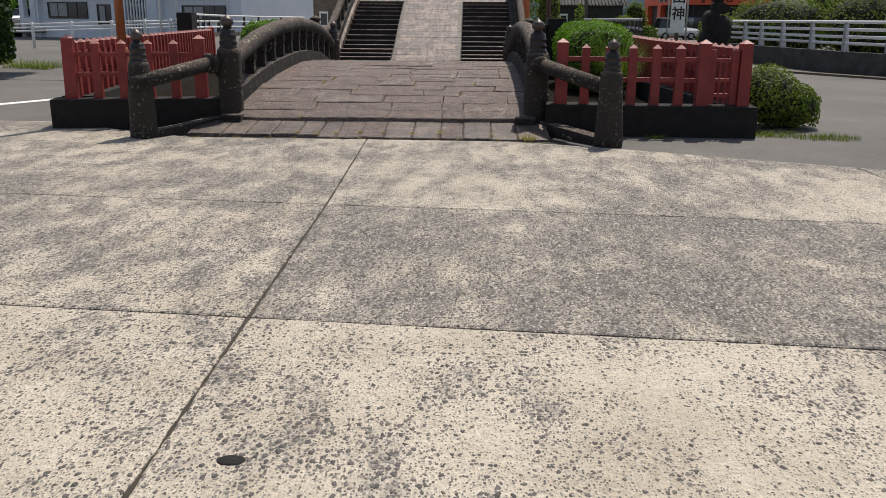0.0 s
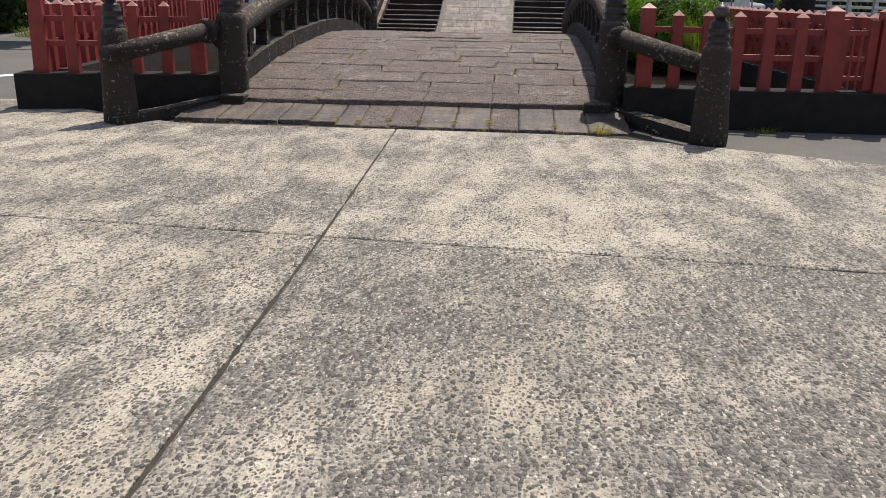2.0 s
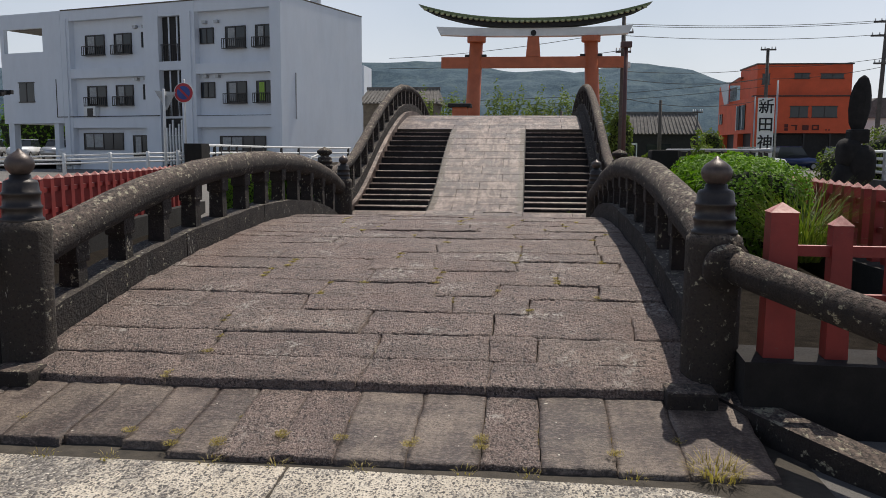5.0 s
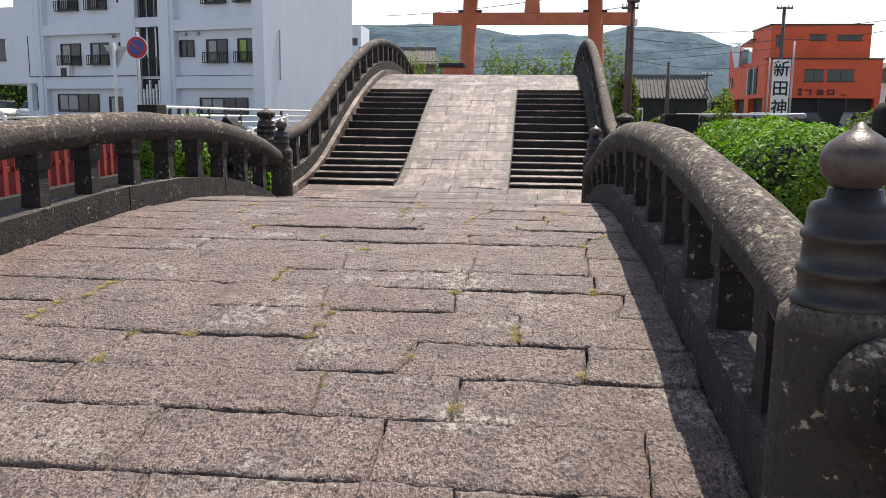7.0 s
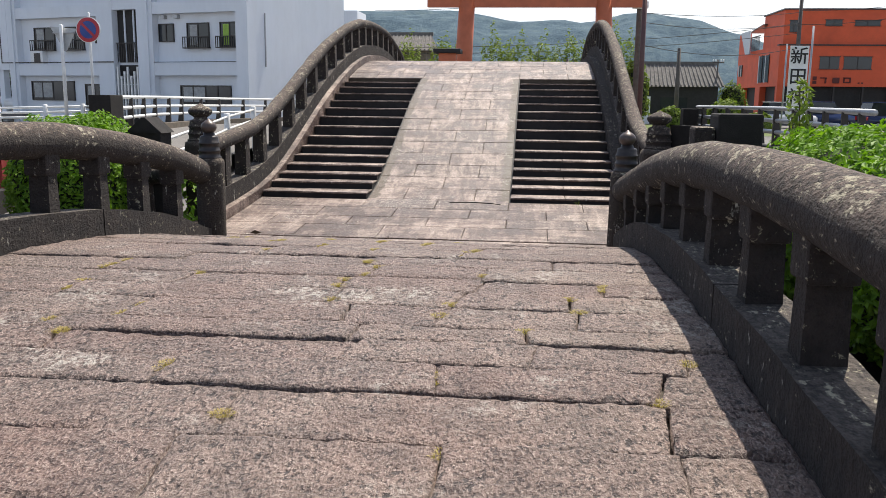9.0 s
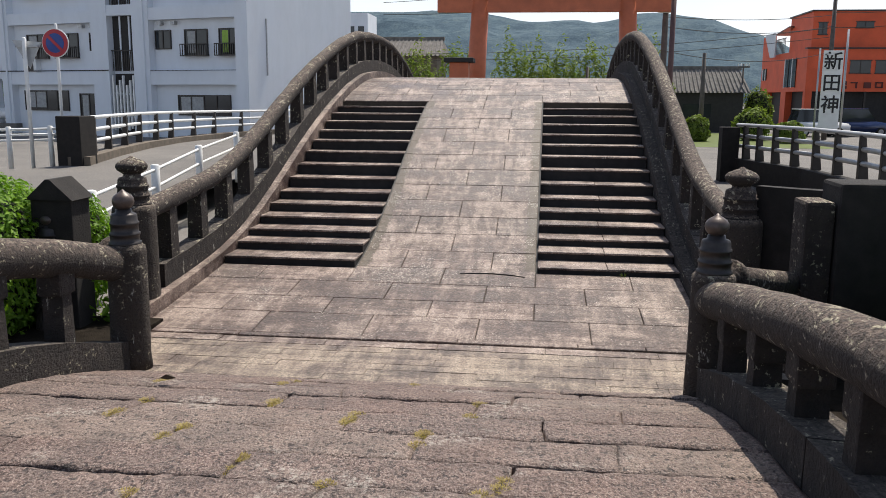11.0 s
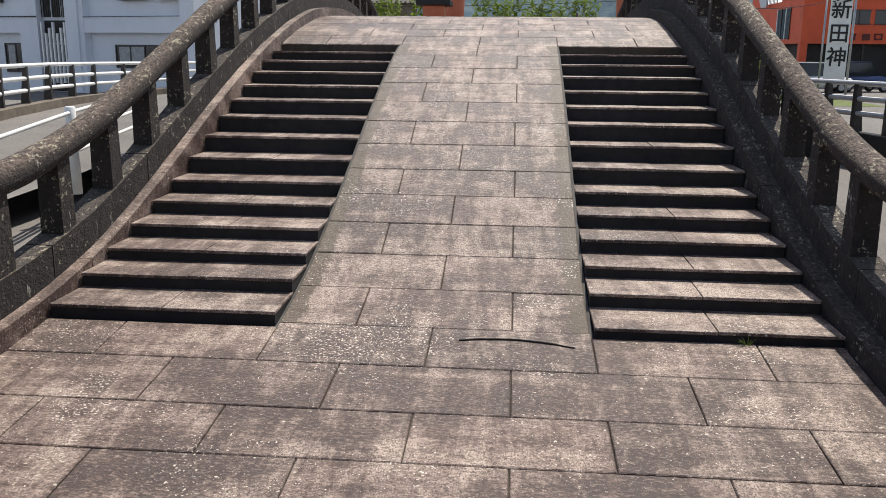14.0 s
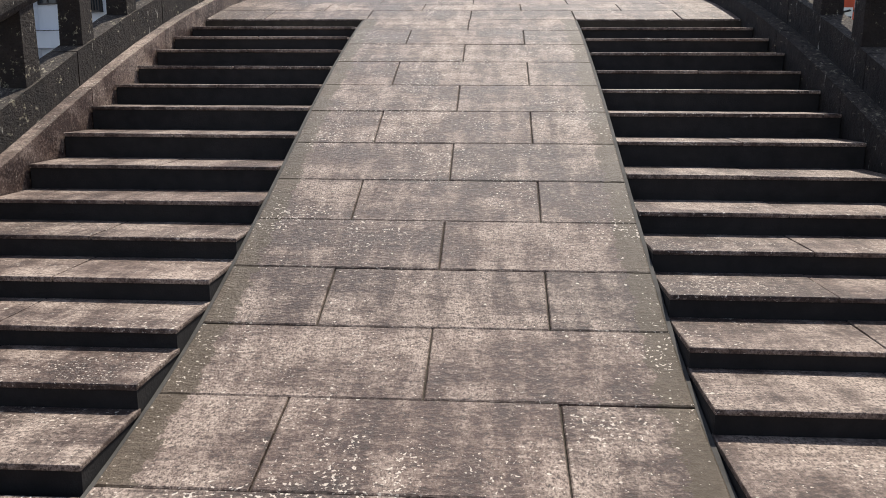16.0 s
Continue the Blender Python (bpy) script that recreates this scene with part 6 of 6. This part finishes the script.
# ---- far wooded hills ----
def ridge(name, y0, spans, depth, label, seed):
    prof = smooth_curve(spans)
    nx, ny = 160, 26
    xa, xb = spans[0][0], spans[-1][0]
    vs = []
    for j in range(ny):
        t = j / (ny - 1)
        for i in range(nx):
            x = xa + (xb - xa) * i / (nx - 1)
            q = Vector((x * 0.012, depth * t * 0.012, seed))
            h = prof(x) * math.sin(t * math.pi / 2) ** 0.8
            h += prof(x) * 0.12 * noise.noise(q * 1.3) * math.sin(t * math.pi) + 1.6 * noise.noise(q * 9) + 1.8 * noise.noise(q * 31)
            vs.append((x, y0 + depth * t, max(h, -1) if t > 0 else -2))
    fs = [(j * nx + i, j * nx + i + 1, (j + 1) * nx + i + 1, (j + 1) * nx + i) for j in range(ny - 1) for i in range(nx - 1)]
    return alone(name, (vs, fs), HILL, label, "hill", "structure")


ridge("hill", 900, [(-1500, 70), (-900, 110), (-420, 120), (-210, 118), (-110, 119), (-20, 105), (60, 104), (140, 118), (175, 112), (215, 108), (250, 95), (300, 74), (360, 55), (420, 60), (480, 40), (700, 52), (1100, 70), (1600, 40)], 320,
      "long wooded ridge on the horizon, blue haze in its colour", 3)

# ---- small things on the ground ----
spot = alone("flat_stone", core_lump(0.42, 2.62, 0.0, 0.05, 0.035, 0.008, 2.2, 1.0, 4), PLINTH, "small flat dark stone set in the concrete", "stone", smooth=True)
tuft = thing("weed_tuft", "dry brownish weeds at the apron's edge", "weeds")
part("blade_tuft", blades(2.0, 10.82, 0.0, 0.12, 120, 0.11, 0.09, 0.004, 61), DRY_MOSS, tuft)
tuft = thing("weed_tuft", "low green weeds against the dark plinth", "weeds")
part("blade_tuft", blades(3.75, 11.35, -0.03, 0.14, 110, 0.08, 0.07, 0.005, 62), GRASS, tuft)
edge_moss = thing("joint_moss", "dry yellow moss along the stone joints of the apron", "moss", "stuff")
part("blades", joined(*[blades(-2.4 + 0.21 * i + 0.06 * math.sin(i * 5.1), (11.64, 10.74)[i % 2] + 0.02 * math.sin(i * 3.3), 0.0 if i % 2 else 0.03, 0.06, 22, 0.032, 0.03, 0.003, 70 + i) for i in range(22)]), DRY_MOSS, edge_moss)
fallen = thing("fallen_leaf", "small dry fallen leaf on the paving", "leaf")
part("blade", ([(-1.22, 19.95, 0.43), (-1.17, 19.99, 0.445), (-1.12, 19.97, 0.43), (-1.17, 19.94, 0.46), (-1.17, 19.96, 0.42)], [(0, 1, 3), (1, 2, 3), (0, 3, 4), (3, 2, 4)]), BARK, fallen)
sprout = thing("weed_sprout", "tiny green sprout at the foot of the stairs", "weeds")
part("blade_tuft", blades(1.95, 24.47, 0.2, 0.02, 16, 0.07, 0.05, 0.005, 63), GRASS, sprout)


# ---- paving pieces ----
g = np.random.default_rng(12)
# rough stones of the small bridge: each course begins at a distance along the walk and is cut at these places across
COURSES = [(11.62, -1.07, 0.09, 0.86), (11.93, -0.95, 0.12, 0.86, 1.16), (12.29, -1.02, -0.03, 0.87, 1.80), (12.72, -1.37, -0.55, 0.56, 1.10),
           (13.11, -1.48, -0.51, 0.39, 0.83, 1.63), (13.49, -1.09, -0.21, 0.35, 1.35), (13.90, -1.0, -0.29, 0.31, 1.01, 1.83),
           (14.31, -1.2, -0.09, 1.02, 1.75), (14.68, -0.75, 0.25, 1.04, 1.74), (15.09, -0.89, 0.30, 1.74), (15.49, -1.25, -0.09, 0.97, 1.74),
           (15.79, -0.7, 0.54, 1.30, 1.90), (16.07, -0.9, 0.53, 1.29), (16.28, -0.6, 0.44, 0.86, 1.51), (16.62, -1.1, 0.31, 0.90, 1.49),
           (16.93, -0.63, 0.28, 1.01, 1.68), (17.24, -1.2, 0.35, 1.03), (17.62, -0.9, 0.30, 1.44), (17.95, -0.5, 0.16, 0.83),
           (18.35, -1.3, -0.2, 0.9), (18.7, -0.7, 0.5, 1.4), (19.1, -1.1, 0.1, 1.1), (19.5, -0.4, 0.7, 1.5), (19.9, -1.3, -0.1, 0.9),
           (20.3, -0.6, 0.5, 1.3), (20.7, -1.0, 0.2, 1.2), (21.12,)]
rows = [c[0] for c in COURSES]


def row_edge(i, x):
    """The wavering joint between two courses."""
    if i == 0:
        return rows[0] + 0.05 * noise.noise((x * 1.3, 7, 0)) + 0.03 * noise.noise((x * 5, 9, 0))
    if i == len(rows) - 1:
        return rows[i]
    return rows[i] + 0.03 * noise.noise((x * 0.9, i * 3.7, 0)) + 0.014 * noise.noise((x * 4.5, i * 2.7, 0))


k = 0
for i in range(len(rows) - 1):
    cuts = [-2.04, *COURSES[i][1:], 2.115]
    lean = [0.0] + [float(g.normal(0.015, 0.03)) for _ in cuts[1:-1]] + [0.0]
    for a, b, s0, s1 in zip(cuts[:-1], cuts[1:], lean[:-1], lean[1:]):
        gx0, gx1 = (float(g.choice([0.001, 0.002, 0.004, 0.007, 0.011])) for _ in range(2))
        gy0, gy1 = (float(g.choice([0.0005, 0.001, 0.002, 0.004, 0.008])) for _ in range(2))
        a1, b1 = a + gx0, b - gx1
        corners = [(a1, row_edge(i, a1) + gy0), (b1, row_edge(i, b1) + gy0), (b1 + s1, row_edge(i + 1, b1) - gy1), (a1 + s0, row_edge(i + 1, a1) - gy1)]
        k += 1
        stone_piece(corners, SMALL, float(g.normal(0, 0.005)), 0.16, k, GRANITE, small, step=0.019 if rows[i] < 17 else 0.032)
        if g.random() < 0.6 and abs(a) < 1.95:
            for q in range(int(g.integers(1, 4))):
                my = row_edge(i, a) + float(g.uniform(0.0, rows[i + 1] - rows[i]))
                mx = a + s0 * (my - rows[i]) / (rows[i + 1] - rows[i])
                part("moss_tuft", blades(mx, my, SMALL(my) - 0.006, 0.042, 150, 0.013, 0.016, 0.0022, k + 400 * q), DRY_MOSS, small, "dry yellow moss in a joint")

# the strip of stones before it
apron = thing("stone_apron", "row of worn rectangular stones before the low bridge", "pavement", "structure")
part("bed", ([(-2.75, 10.6, -0.02), (2.5, 10.5, -0.02), (2.5, 11.66, -0.02), (-2.75, 11.9, -0.02)], [(0, 1, 2, 3)]), JOINT, apron)
APRON_CUTS = (-2.45, -2.0, -1.68, -1.34, -1.0, -0.72, -0.47, -0.17, 0.14, 0.51, 0.87, 1.17, 1.54, 1.88, 2.3)
for n, (x0, x1) in enumerate(zip(APRON_CUTS[:-1], APRON_CUTS[1:])):
    y0 = 10.80 + 0.015 * float(g.normal()) + (0.10 if x0 < -0.8 else 0.0)
    light = n in (6, 7, 10)
    stone_piece([(x0 + 0.003, y0), (x1 - 0.003, y0), (x1 - 0.003, 11.66), (x0 + 0.003, 11.66)], lambda q: 0.003 + 0.13 * (q - 10.72), float(g.normal(0, 0.003)), 0.12, k, GRANITE if light else APRON, apron, worn=0.012, step=0.03, relief=1.0 if light else 0.5)
    for q in range(4):
        part("moss_tuft", blades(x0, y0 + 0.05 + 0.72 * float(g.random()), 0.03 + 0.04 * q / 4, 0.04, 110, 0.016, 0.018, 0.0022, k + 90 * q), DRY_MOSS, apron, "dry yellow moss in a joint")
    k += 1

# narrow tiles between the two bridges
gapway = thing("gap_paving", "courses of narrow worn pavers between the two bridges", "pavement", "structure")
part("bed", ([(-3.0, 20.9, -0.004), (3.0, 20.9, -0.004), (3.0, 22.36, -0.004), (-3.0, 22.36, -0.004)], [(0, 1, 2, 3)]), DUST, gapway)
y = 21.13
i = 0
while y < 22.1:
    d = min(0.146, 22.153 - y)
    x = -2.55 + (0.2 if i % 2 else 0.0)
    while x < 2.5:
        w = min(0.44 + float(g.normal(0, 0.03)), 2.6 - x)
        bm = boxed(x + 0.002, x + w - 0.002, y + 0.002, y + d - 0.002, -0.08, 0.004 + float(g.normal(0, 0.0015)))
        part("paver", bm, PAVER, gapway)
        x += w
    y += d
    i += 1

# slabs of the great ramp, course by course: wide courses before the stairs, then two and three slabs in turn
course = [22.43, 23.0, 23.48, 24.02, 24.555]
for i, (a, b) in enumerate(zip(course[:-1], course[1:])):
    inner = [1.015 * q - (0.525 if i % 2 == 0 else 0.02) for q in range(-2, 4)]
    cuts = [OUT_L] + [c for c in inner if OUT_L + 0.2 < c < OUT_R - 0.2] + [OUT_R]
    for c, d in zip(cuts[:-1], cuts[1:]):
        last = b if i < 3 or (c > IN_L - 0.1 and d < IN_R + 0.1) else 24.5
        slab(c, d, a, last, lift=float(g.normal(0, 0.0015)))
# thin end course and the row of short stones that meets the pavers
x = OUT_L
while x < OUT_R - 0.05:
    w = min(float(g.uniform(0.55, 1.05)), OUT_R - x)
    slab(x, x + w, 22.345, 22.43, lift=float(g.normal(0.004, 0.003)), gap=0.003)
    x += w
x = OUT_L + 0.03
while x < OUT_R - 0.1:
    w = min(float(g.uniform(0.8, 1.0)), OUT_R - 0.02 - x)
    part("slab", boxed(x + 0.003, x + w - 0.003, 22.155, 22.318, -0.06, 0.008 + float(g.normal(0, 0.002)), 0.006), TREAD, big)
    x += w
ry = [24.555, 25.11, 25.62, 26.09, 26.55, 27.0, 27.48, 27.97, 28.46, 29.0, 29.5, 30.0, 30.5]
for i, (a, b) in enumerate(zip(ry[:-1], ry[1:])):
    cuts = [IN_L, -0.02, IN_R] if i % 2 else [IN_L, -0.525, 0.485, IN_R]
    for c, d in zip(cuts[:-1], cuts[1:]):
        jc, jd = (0.012 * noise.noise((i * 2.2, q * 3, 0)) if abs(q) < 0.9 else 0.0 for q in (c, d))
        slab(c + jc, d + jd, a, b, lift=float(g.normal(0, 0.0015)), mat=RAMP_SLAB)
y, i = 30.5, 0
while y < 38.4:
    cuts = [OUT_L] + [-2.02 + 0.5 * (i % 2) + 1.005 * q for q in range(5) if -2.02 + 0.5 * (i % 2) + 1.005 * q < OUT_R - 0.15] + [OUT_R]
    for c, d in zip(cuts[:-1], cuts[1:]):
        slab(c, d, y, y + 0.47, lift=float(g.normal(0, 0.0015)))
    y += 0.47
    i += 1

# a flaked repair line on one slab of the ramp
flake = []
for i in range(25):
    t = i / 24
    yy = 24.38 - 0.05 * t + 0.055 * math.sin(t * math.pi) + 0.006 * noise.noise((t * 9, 2, 0))
    flake.append((0.16 + 0.72 * t, yy, RAMP(yy) + 0.004))
part("flaked_edge", bar(flake, 0.006, 0.0, 0.009), RISER, big, "curved open crack in a slab")
lip = [(x, y + 0.012, z + 0.004) for x, y, z in flake[2:22]]
part("flaked_edge", bar(lip, 0.018, 0.0, 0.008), PAVER, big, "raised pale lip of the flaked slab")
